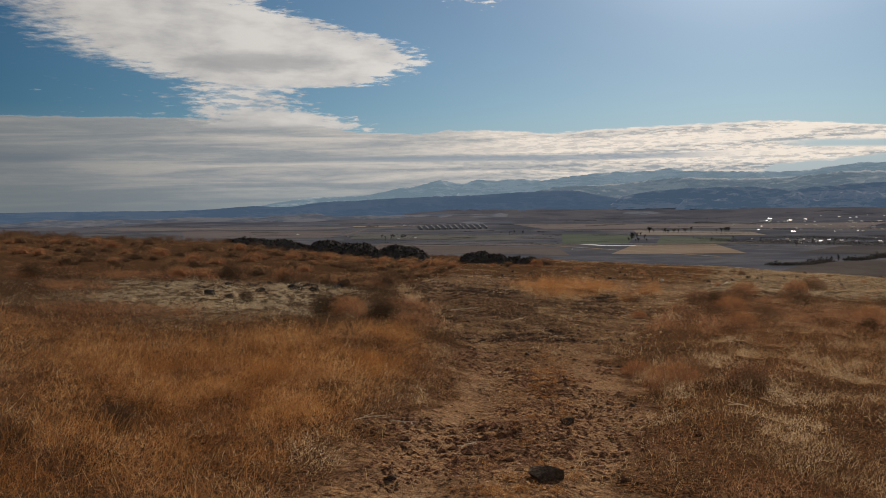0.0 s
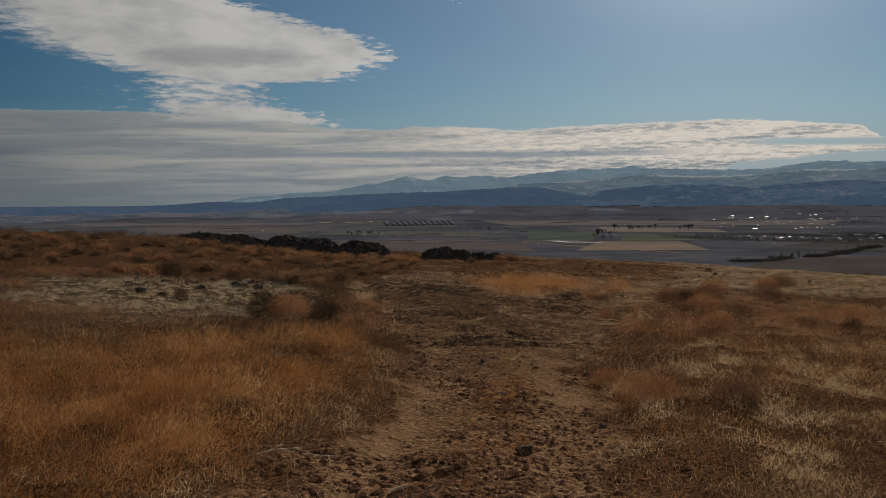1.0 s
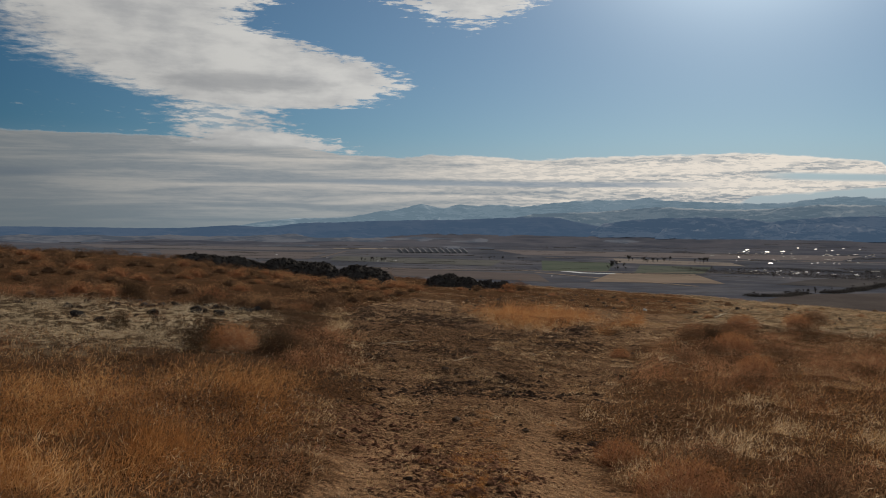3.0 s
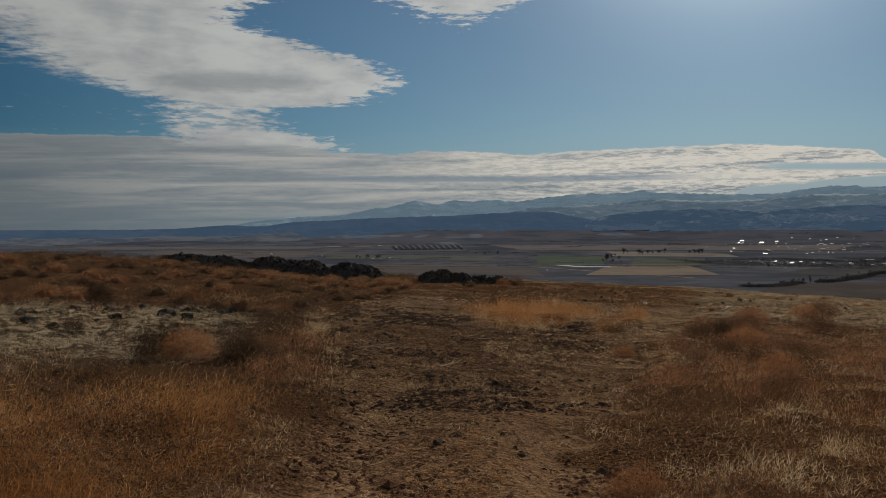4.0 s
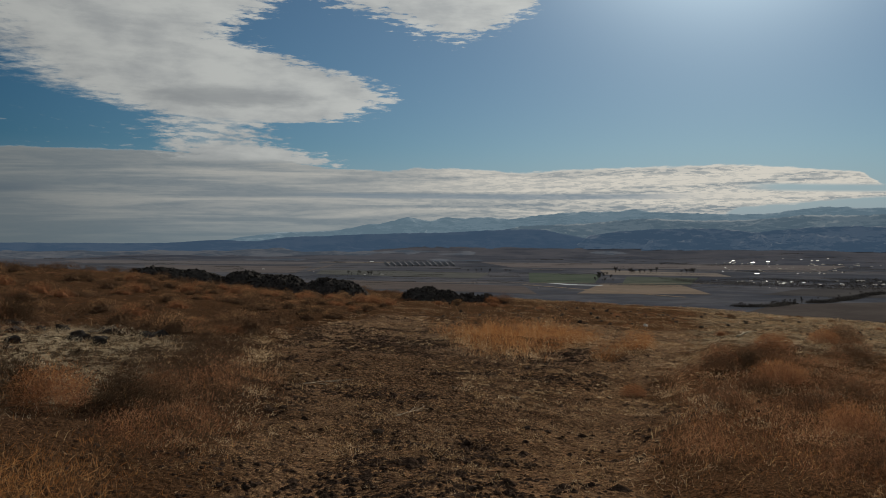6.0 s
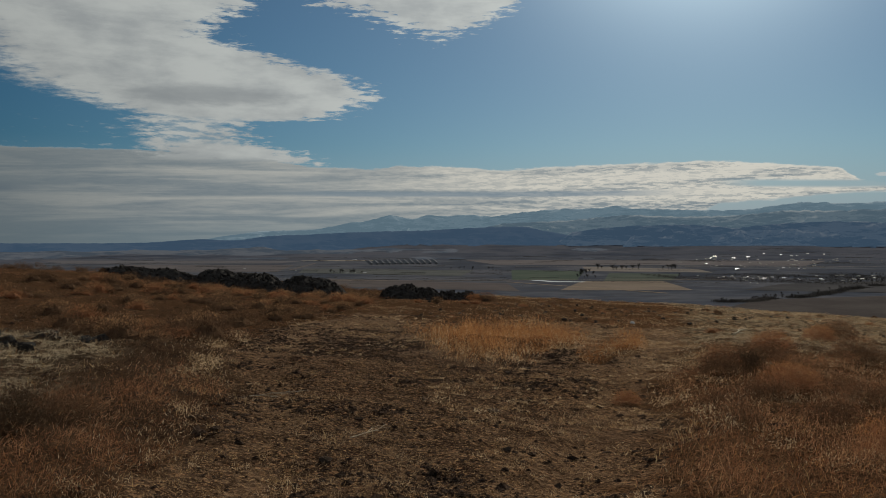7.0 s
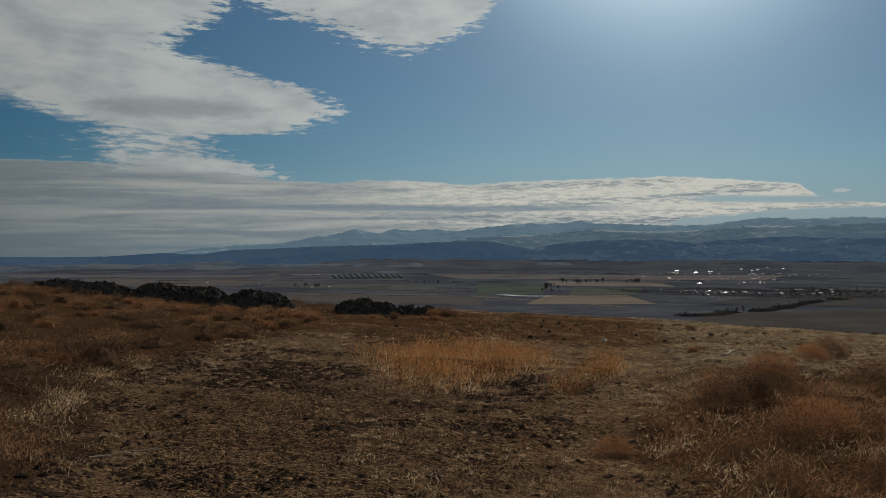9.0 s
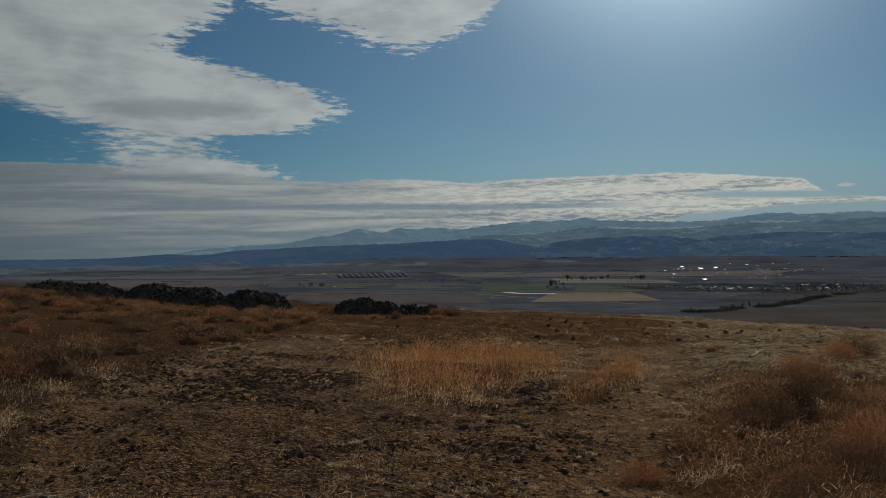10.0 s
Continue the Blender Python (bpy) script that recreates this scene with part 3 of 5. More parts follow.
mountain("bluffs", "hazy dark blue wooded bluffs along the valley", 3750, 4080, 10.6, 42, BLUFF_SKYLINE, -82, 0.30,
         material("bluffs", haze_glow_look((0.02, 0.025, 0.03), (0.27, 0.255, 0.24), (0.088, 0.142, 0.220), 0.55)), 71)
mountain("dark_ridge", "long hazy dark blue ridge across the plain", 3700, 4200, -40, 15, RIDGE_SKYLINE, -82, 0.16,
         material("dark_ridge", haze_glow_look((0.02, 0.025, 0.03), (0.08, 0.08, 0.085), (0.064, 0.104, 0.165), 0.76)), 91)


def low_hills(name, label, r_foot, r_crest, level, swing, seed):
    """Dark sage-covered rises in painted haze, lifting out of the plain here and there."""
    azs = np.arange(-38, 42, 0.5)
    lift = level + swing * np.clip(fbm(azs * 0.22, azs * 0, seed, 4) + 0.1, -0.6, 1.2)
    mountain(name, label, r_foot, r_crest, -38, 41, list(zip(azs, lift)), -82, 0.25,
             material(name, haze_glow_look((0.030, 0.033, 0.040), (0.14, 0.125, 0.12), (0.098, 0.118, 0.150), 0.55)), seed)


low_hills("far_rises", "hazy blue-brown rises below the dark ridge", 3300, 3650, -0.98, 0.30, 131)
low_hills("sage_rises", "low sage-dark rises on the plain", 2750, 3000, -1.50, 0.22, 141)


# ---- grass ----
def blades(pos, height, width, lean, seed):
    """Bent tapering blades, three triangles each, rooted at pos."""
    rng = np.random.default_rng(seed)
    n = len(pos)
    turn, face = rng.uniform(0, 2 * np.pi, n), rng.uniform(0, 2 * np.pi, n)
    out = np.stack([np.cos(turn), np.sin(turn), np.zeros(n)], -1) * (lean * height)[:, None]
    side = np.stack([np.cos(face), np.sin(face), np.zeros(n)], -1) * (width * 0.5)[:, None]
    up = np.zeros((n, 3))
    up[:, 2] = height
    mid, tip = pos + out * 0.28 + up * 0.68, pos + out + up * 0.96
    v = np.stack([pos - side, pos + side, mid - side * 0.75, mid + side * 0.75, tip], 1)
    f = np.array([[0, 1, 2], [1, 3, 2], [2, 3, 4]])[None] + (np.arange(n) * 5)[:, None, None]
    return v.reshape(-1, 3), f.reshape(-1, 3)


def with_tone(me, tone):
    me.attributes.new("tone", "FLOAT", "POINT").data.foreach_set("value", np.ascontiguousarray(tone, np.float32))
    return me


def scatter(count, keep, seed, r_lo, r_hi, power):
    """Places over the hilltop, thinning outwards and to the sides; keep gives the share that stands at a place."""
    rng = np.random.default_rng(seed)
    r = r_lo + (r_hi - r_lo) * rng.uniform(0, 1, count) ** power
    side = rng.uniform(-1, 1, count)
    a = np.radians(35 * side + np.where(np.abs(side) > 0.94, np.sign(side) * 60 * rng.uniform(0, 1, count) ** 1.5, 0.0))
    x, y = r * np.sin(a) + 0.6, r * np.cos(a)
    ok = rng.uniform(0, 1, count) < keep(x, y)
    return x[ok], y[ok], r[ok], rng


def clumps(x, y, scale, seed):
    """Where single clumps stand, 0 to 1, with gaps between them."""
    return smooth(vnoise(x * scale + 0.4 * vnoise(x * scale, y * scale, seed + 1), y * scale, seed) + 0.55 * vnoise(x * scale * 2.3, y * scale * 2.3, seed + 2), -0.55, 0.65)


def sward(name, label, mat, count, keep, canopy, seed, wide=0.0036, wild=0.4, wind=(0.25, 0.1), r_lo=2.6, r_hi=27.0, power=0.75, lift=1.0, clump=2.4, depth=0.8):
    """A stand of fine slivers in clumps, under a swelling canopy whose height is given place by place."""
    x, y, r, rng = scatter(count, lambda x, y: keep(x, y) * (1 - depth + depth * clumps(x, y, clump, seed)), seed, r_lo, r_hi, power)
    heap = clumps(x, y, clump, seed)
    n = len(x)
    high = canopy(x, y) * (1 - 0.6 * depth + depth * heap) * rng.uniform(0.6, 1.15, n)
    foot = np.stack([x, y, land(x, y) - 0.01 + high * 0.8 * rng.uniform(0, 1, n) ** 1.2 * lift], -1)
    way = rng.normal(0, wild, (n, 3)) + np.array([wind[0], wind[1], lift])
    way[:, 2] = np.abs(way[:, 2])
    way /= np.linalg.norm(way, axis=1)[:, None]
    long = high * rng.uniform(0.10, 0.34, n) + 0.018
    across = np.cross(way, rng.normal(0, 1, (n, 3)))
    across *= (wide * (0.8 + np.maximum(r - 14.0, 0) / 20.0) * rng.uniform(0.6, 1.4, n) * 0.5 / (np.linalg.norm(across, axis=1) + 1e-6))[:, None]
    v = np.stack([foot - across, foot + across, foot + way * long[:, None]], 1)
    # tone drops towards clump gaps, which paints in the shade between clumps
    tone = np.clip(0.5 + 0.30 * fbm(x * 1.1, y * 1.1, seed + 3, 3) + 0.25 * vnoise(x * 5, y * 5, seed + 7) + 0.4 * (heap - 0.5), 0, 1)
    me = with_tone(mesh_of(name, v, tris=np.arange(n * 3), mat=mat), np.repeat(tone, 3))
    tagged(new(name, me), label, "grass", kind="stuff")


def tuft_field(name, label, mat, count, per, spread, tall, wide, lean, keep, seed, r_lo=2.5, r_hi=34.0, power=1.0):
    """Tufts of bent blades."""
    x, y, r, rng = scatter(count, keep, seed, r_lo, r_hi, power)
    k = len(x)
    size = rng.uniform(0.5, 1.3, k) * (0.8 + 0.3 * vnoise(x * 0.35, y * 0.35, seed) + 0.3 * vnoise(x * 1.3, y * 1.3, seed + 5))
    bx = np.repeat(x, per) + rng.normal(0, spread, k * per) * np.repeat(size, per)
    by = np.repeat(y, per) + rng.normal(0, spread, k * per) * np.repeat(size, per)
    rr = np.repeat(r, per)
    h = tall * np.repeat(size, per) * rng.uniform(0.55, 1.15, k * per)
    w = wide * (0.75 + np.maximum(rr - 13.0, 0) / 15.0) * rng.uniform(0.7, 1.3, k * per)
    pos = np.stack([bx, by, land(bx, by) - 0.015], -1)
    v, f = blades(pos, h, w, lean * rng.uniform(0.2, 1.3, k * per), seed + 1)
    me = with_tone(mesh_of(name, v, tris=f, mat=mat), np.repeat(rng.uniform(0, 1, k), per * 5))
    tagged(new(name, me), label, "grass", kind="stuff")


def strands(rng, n, radius, tall, length, width, shell, upright=1.0, low=0.0):
    """Fine crossing twigs that fill a low dome: one sliver each."""
    a, c = rng.uniform(0, 2 * np.pi, n), rng.uniform(low, 1.0, n)
    q = np.sqrt(1 - c * c)
    out = np.stack([np.cos(a) * q, np.sin(a) * q, c], -1)
    deep = shell + (1 - shell) * rng.uniform(0, 1, n) ** 0.6
    pos = out * deep[:, None] * np.stack([radius, radius, tall], -1)
    way = out * 0.7 + rng.normal(0, 0.8, (n, 3)) + np.array([0, 0, 0.30])
    way[:, 2] *= upright
    way /= np.linalg.norm(way, axis=1)[:, None] + 1e-6
    side = np.cross(way, rng.normal(0, 1, (n, 3)))
    side *= (width * 0.5)[:, None] / (np.linalg.norm(side, axis=1)[:, None] + 1e-6)
    tip = pos + way * length[:, None]
    root = pos - way * (length * 0.4)[:, None]
    return np.stack([root - side, root + side, tip], 1)


def fuzz_field(name, label, mat, count, per, radius, tall, wide, keep, seed, r_lo=2.5, r_hi=26.0, power=0.75, shell=0.2, upright=1.0, long=0.0):
    """Low soft clumps of dead weeds, each a dome of fine crossing twigs."""
    x, y, r, rng = scatter(count, keep, seed, r_lo, r_hi, power)
    k = len(x)
    size = np.clip(rng.uniform(0.5, 1.3, k) * (0.85 + 0.45 * vnoise(x * 0.5, y * 0.5, seed) + 0.2 * vnoise(x * 1.7, y * 1.7, seed + 5)), 0.3, 2.0)
    big, rr = np.repeat(size, per), np.repeat(r, per)
    n = k * per
    w = wide * (0.78 + np.maximum(rr - 12.0, 0) / 18.0) * rng.uniform(0.6, 1.4, n)
    v = strands(rng, n, radius * big, tall * big, tall * big * rng.uniform(0.10, 0.27, n) + 0.013 + long * rng.uniform(0.2, 1, n), w, shell, upright)
    v += np.repeat(np.stack([x, y, land(x, y)], -1), per, axis=0)[:, None]
    me = with_tone(mesh_of(name, v, tris=np.arange(n * 3), mat=mat), np.repeat(rng.uniform(0, 1, k), per * 3))
    tagged(new(name, me), label, "grass", kind="stuff")


def off_track(x, y):
    return 1 - smooth(dirt_mask(x, y), 0.15, 0.6)


def patchy(x, y, scale, seed, lo=-0.3, hi=0.4):
    return smooth(fbm(x * scale, y * scale, seed, 3), lo, hi)


def dull(x, y):
    """Where the growth turns low, dark and brown."""
    side = 1.2 * smooth(x - np.interp(y, RIGHT_Y, RIGHT_X), 0.2, 1.5)
    return smooth(y + 2.0 * vnoise(x * 0.4, y * 0.4, 58) - 0.5 * np.abs(x - 1) - side, 8.0, 14.0)


def beside_left(x, y):
    return smooth(np.interp(y, LEFT_Y, LEFT_X) - x, -0.1, 0.6)


def grey_keep(x, y):
    return off_track(x, y) * np.clip(0.62 * pale_mask(x, y) * (0.3 + 0.7 * patchy(x, y, 0.9, 72, -0.5, 0.3)) + 0.03 * patchy(x, y, 0.5, 65), 0, 1)


def middle_keep(x, y):
    mid = np.interp(y, LEFT_Y, LEFT_X) * 0.42 + np.interp(y, RIGHT_Y, RIGHT_X) * 0.58
    return np.exp(-((x - mid) / 0.32) ** 2) * (1 - smooth(y + vnoise(x, y, 82), 9.5, 14)) * (0.3 + 0.7 * patchy(x, y, 0.9, 81, -0.3, 0.3))


def swell(low, high, scale, seed, floor_=0.3):
    """A canopy height that swells and sinks, with small hummocks on it."""
    mid, half = (low + high) / 2, (high - low) / 2
    return lambda x, y: np.clip(mid + half * (0.75 * fbm(x * scale, y * scale, seed, 2) + 0.45 * vnoise(x * scale * 4.5, y * scale * 4.5, seed + 4)), low * floor_, high * 1.3)


def crest(x, y):
    """The pale brow of the bank beside the right-hand branch."""
    return np.exp(-((x - 7.1 - (y - 24.8) * 0.74) / 0.45) ** 2) * smooth(y, 23, 26) * (1 - smooth(y, 34, 37))


def gold_left(x, y):
    near = beside_left(x, y) * (1 - smooth(y + 2.2 * vnoise(x * 0.5, y * 0.5, 60), 11.0, 15.5))
    core = np.exp(-((x + 1.6 - 0.10 * (y - 9)) / 1.6) ** 2)
    return off_track(x, y) * np.clip(near * (0.12 + 0.75 * core) * (0.35 + 0.65 * patchy(x, y, 0.6, 62, -0.5, 0.25)) + 0.05 * (1 - smooth(y, 14, 20)), 0, 1) * (1 - 0.9 * pale_mask(x, y)) * (1 - 0.8 * dull(x, y))


def dusky(x, y):
    """The stretch of the right-hand bank where dark red weeds crowd out the straw."""
    return smooth(x - np.interp(y, RIGHT_Y, RIGHT_X), -0.6, 0.6) * smooth(y + vnoise(x * 0.5, y * 0.5, 92), 11.5, 15.5) * (1 - smooth(y, 25, 31))


def orange_wisps(x, y):
    """Loose patches of rust-orange weed, on both sides of the track."""
    spots = patchy(x, y, 0.6, 64, 0.15, 0.55) * (0.6 + 0.4 * dull(x, y)) + 0.22 * dusky(x, y)
    return off_track(x, y) * np.clip(spots, 0, 1) * (1 - 0.85 * pale_mask(x, y) * (1 - dusky(x, y))) * (1 - crest(x, y)) * (0.95 - 0.3 * beside_left(x, y) * (1 - dull(x, y)))


def straw_right(x, y):
    right = 1 - beside_left(x, y)
    tufts = 0.12 + 0.88 * patchy(x, y, 1.6, 63, -0.2, 0.35)
    return off_track(x, y) * np.clip((0.12 + 0.85 * right * (1 - 0.85 * dusky(x, y))) * tufts + 0.8 * crest(x, y), 0, 1) * (1 - 0.4 * beside_left(x, y) * dull(x, y))


def umber(x, y):
    wild = 0.14 + 0.5 * patchy(x, y, 0.8, 70, -0.1, 0.5) + 0.35 * dull(x, y) * beside_left(x, y) + 0.3 * dusky(x, y) + 0.6 * smooth(-x - 0.1 * y, 0.9, 3.0) * (1 - smooth(y, 14, 18)) - 0.16 * (1 - beside_left(x, y)) * (1 - smooth(y, 11, 14))
    return off_track(x, y) * np.clip(wild, 0, 1) * (1 - 0.5 * pale_mask(x, y)) * (1 - crest(x, y))


def litter(x, y):
    """Straw trodden flat: mats on the middle of the track and over its right-hand branch."""
    share = (x - np.interp(y, LEFT_Y, LEFT_X)) / (np.interp(y, RIGHT_Y, RIGHT_X) - np.interp(y, LEFT_Y, LEFT_X))
    mats = patchy(x, y, 0.85, 66, 0.15, 0.55)
    return dirt_mask(x, y) * np.clip(0.05 + 0.14 * (1 - smooth(y, 9, 13)) + 0.6 * mats + 0.4 * smooth(share, 0.5, 0.85) * smooth(y, 12, 17) * patchy(x, y, 1.3, 88, -0.4, 0.3) + 0.3 * smooth(share, 0.45, 0.8) * smooth(y, 20, 25), 0, 1) * (1 - 0.6 * rut_mask(x, y) * (1 - smooth(y, 9, 14)))


sward("golden_grass", "fine tangled golden-orange dead grass beside the track", GOLD, 3600000, gold_left, swell(0.14, 0.34, 0.9, 161), 101, 0.0032, 0.75, clump=1.7, depth=0.6)
sward("rust_weeds", "fine wispy rust-orange dead weeds", RUST, 1200000, orange_wisps, swell(0.12, 0.34, 0.9, 163), 103, 0.0029, 0.85, power=0.65, clump=1.5)
sward("straw_grass", "low tufts of pale straw-coloured dead grass", STRAW, 1900000, straw_right, swell(0.07, 0.19, 1.7, 165), 105, 0.0034, 0.9, power=0.7, clump=2.6, depth=0.92)
sward("brown_weeds", "low dark brown dead weeds", BRUSH, 700000, umber, swell(0.06, 0.20, 1.1, 166), 106, 0.0032, 0.75, power=0.65, clump=2.2)
sward("bleached_stubble", "low bleached grey-white stubble in hummocks", GREY, 1300000, grey_keep, swell(0.05, 0.16, 1.9, 167), 107, 0.0042, 0.65, r_lo=6, r_hi=33, power=0.8, clump=2.4, depth=0.95)
sward("track_straw", "flattened straw litter over the track", LITTER, 1500000, litter, swell(0.06, 0.12, 1.0, 168), 109, 0.0044, 0.8, r_hi=38, lift=0.10, power=0.75, clump=2.0, depth=0.95)
fuzz_field("track_grass", "low orange grass between the wheel ruts", GOLD, 9000, 60, 0.12, 0.07, 0.0032, middle_keep, 117, r_hi=16)
fuzz_field("dark_weeds", "low blackish-brown dead weeds on churned soil", SAGE, 7000, 42, 0.17, 0.12, 0.0036, lambda x, y: off_track(x, y) * dull(x, y) * beside_left(x, y) * (0.2 + 0.8 * patchy(x, y, 0.6, 84, -0.3, 0.4)) * (1 - 0.6 * pale_mask(x, y)), 119, r_hi=28)
tuft_field("bright_stems", "thin bleached bent stems over the grass", STEM, 9000, 3, 0.18, 0.14, 0.0029, 1.7, lambda x, y: off_track(x, y) * 0.9 * (1 - 0.75 * dull(x, y) * beside_left(x, y)) * (1 - 0.6 * smooth(y, 10, 15)) + 0.04, 118, power=0.8, r_hi=22)
tuft_field("golden_stalks", "thin golden grass stalks standing over the weeds", GOLD, 5000, 3, 0.12, 0.26, 0.0020, 0.9, gold_left, 102, power=0.75, r_hi=26)
fuzz_field("track_tufts", "small low straw tufts scattered over the track", STRAW, 22000, 30, 0.10, 0.05, 0.0038, lambda x, y: dirt_mask(x, y) * smooth(y, 7, 11) * np.maximum(patchy(x, y, 1.1, 85, 0.15, 0.5), 0.35 * smooth(x - np.interp(y, RIGHT_Y, RIGHT_X), -2.2, -0.4) * smooth(y, 12, 16)), 120, r_hi=38)
sward("standing_grass", "standing orange grass between the track's branches", PATCH, 1100000, lambda x, y: patch_mask(x, y) * (0.25 + 0.75 * patchy(x, y, 0.9, 93, -0.7, 0.1)), swell(0.28, 0.50, 1.1, 169, 0.6), 108, 0.0034, 0.42, (0.1, 0.05), r_lo=21, r_hi=38, power=1.0, clump=1.3, depth=0.55)
sward("patch_fringe", "pale low straw fringing the standing grass", STRAW, 900000, lambda x, y: np.clip(3.0 * patch_mask(x, y) * (1 - patch_mask(x, y)), 0, 1) * (0.25 + 0.6 * (1 - smooth(y, 27, 30))), swell(0.10, 0.24, 1.4, 170), 121, 0.0036, 0.5, r_lo=21, r_hi=38, power=1.0)
tuft_field("patch_stalks", "pale stalks at the rim of the standing grass", STRAW, 7000, 5, 0.12, 0.26, 0.0022, 0.8, patch_mask, 110, r_lo=22, r_hi=40)
fuzz_field("track_weeds", "low brown weeds creeping over the track", BRUSH, 12000, 22, 0.13, 0.05, 0.0036, lambda x, y: dirt_mask(x, y) * patchy(x, y, 0.7, 74, 0.0, 0.7) * (1 - 0.8 * rut_mask(x, y)), 112, r_hi=34)
fuzz_field("far_sage", "dark low sagebrush on the hill's brow", SAGE, 4500, 36, 0.28, 0.20, 0.0050, lambda x, y: off_track(x, y) * beside_left(x, y) * patchy(x, y, 0.4, 76, 0.1, 0.6), 116, r_lo=24, r_hi=78, power=1.0)
fuzz_field("far_rust", "rust-brown weeds on the hill's brow", RUST, 8000, 26, 0.32, 0.11, 0.0048, lambda x, y: off_track(x, y) * (0.15 + 0.7 * patchy(x, y, 0.2, 67)) * (0.35 + 0.65 * beside_left(x, y)), 111, r_lo=26, r_hi=78, power=1.0)
sward("far_straw", "pale straw stubble on the hill's brow", STRAW, 700000, lambda x, y: np.clip(off_track(x, y) * (0.35 + pale_mask(x, y) + 0.3 * patchy(x, y, 0.25, 68)) * (1 - 0.95 * beside_left(x, y)) * (0.45 + 0.55 * patchy(x, y, 0.6, 89, -0.4, 0.2)), 0, 1), swell(0.04, 0.12, 0.9, 171), 113, 0.0048, 0.9, r_lo=25, r_hi=78, power=0.9)
fuzz_field("far_brown", "dark brown weeds on the hill's brow", BRUSH, 8000, 24, 0.34, 0.11, 0.0050, lambda x, y: off_track(x, y) * (0.25 + 0.6 * patchy(x, y, 0.25, 69, -0.2, 0.3)) * (0.3 + 0.7 * beside_left(x, y)), 115, r_lo=26, r_hi=78, power=1.0)


# ---- shrubs ----
def shrub_mesh(name, count, spread, tall, width, mat, seed, shell=0.0, reach=0.3, low=0.0, heart=0.0):
    """Fine twigs that fill a ragged dome, round a dense lumpy heart where one is asked for."""
    rng = np.random.default_rng(seed)
    lump = 0.85 + 0.3 * rng.uniform(-1, 1, count) ** 3
    v = strands(rng, count, spread * lump, tall * lump, tall * reach * rng.uniform(0.5, 1.2, count), width * rng.uniform(0.6, 1.4, count), shell, low=low)
    v[..., 2] = np.maximum(v[..., 2], -0.03)
    points, tris = v.reshape(-1, 3), np.arange(count * 3).reshape(-1, 3)
    tone = np.repeat(rng.uniform(0.2, 0.8, count), 3)
    if heart:
        turn, climb = np.meshgrid(np.arange(9) * 2 * np.pi / 9, np.radians([-4, 22, 48, 72, 90]))
        size = heart * rng.uniform(0.8, 1.12, turn.shape)
        ball = np.stack([np.cos(turn) * np.cos(climb) * spread * size, np.sin(turn) * np.cos(climb) * spread * size, np.sin(climb) * tall * size], -1).reshape(-1, 3)
        k, q = np.meshgrid(np.arange(4), np.arange(9), indexing="ij")
        a, b = (k * 9 + q).ravel(), (k * 9 + (q + 1) % 9).ravel()
        tris = np.concatenate([tris, np.stack([a, b, b + 9], -1) + len(points), np.stack([a, b + 9, a + 9], -1) + len(points)])
        points, tone = np.concatenate([points, ball]), np.concatenate([tone, np.full(len(ball), 0.75)])
    return with_tone(mesh_of(name, points, tris=tris, mat=mat), tone)


def make_shrub(name, label, group, body, tops, seed, count, tall, spread, width, heads, heart=0.0, cap=0.45):
    ob = new(name, shrub_mesh("twigs", count, spread, tall, width, body, seed, 0.35, 0.16, heart=heart))
    tagged(ob, label, "shrub", group)
    part("crown", shrub_mesh("crown", heads, spread, tall, width * 0.8, tops, seed + 1, 0.88, 0.10, cap), ob, "fine pale seed heads")
    return ob


def stand(ob, x, y, size, turn, squash=1.0):
    m = pose(x, y, float(land(x, y)) - 0.02, 0, 0, turn)
    ob.matrix_basis = m @ Matrix.Diagonal((size, size, size * squash, 1))
    return ob


def scatter_shrubs(kinds, spots, rng):
    first = [True] * len(kinds)
    for x, y, size, k in spots:
        k = int(k)
        ob = kinds[k] if first[k] else copy_thing(kinds[k], Matrix())
        first[k] = False
        stand(ob, x, y, size, rng.uniform(0, 360), rng.uniform(0.85, 1.15))


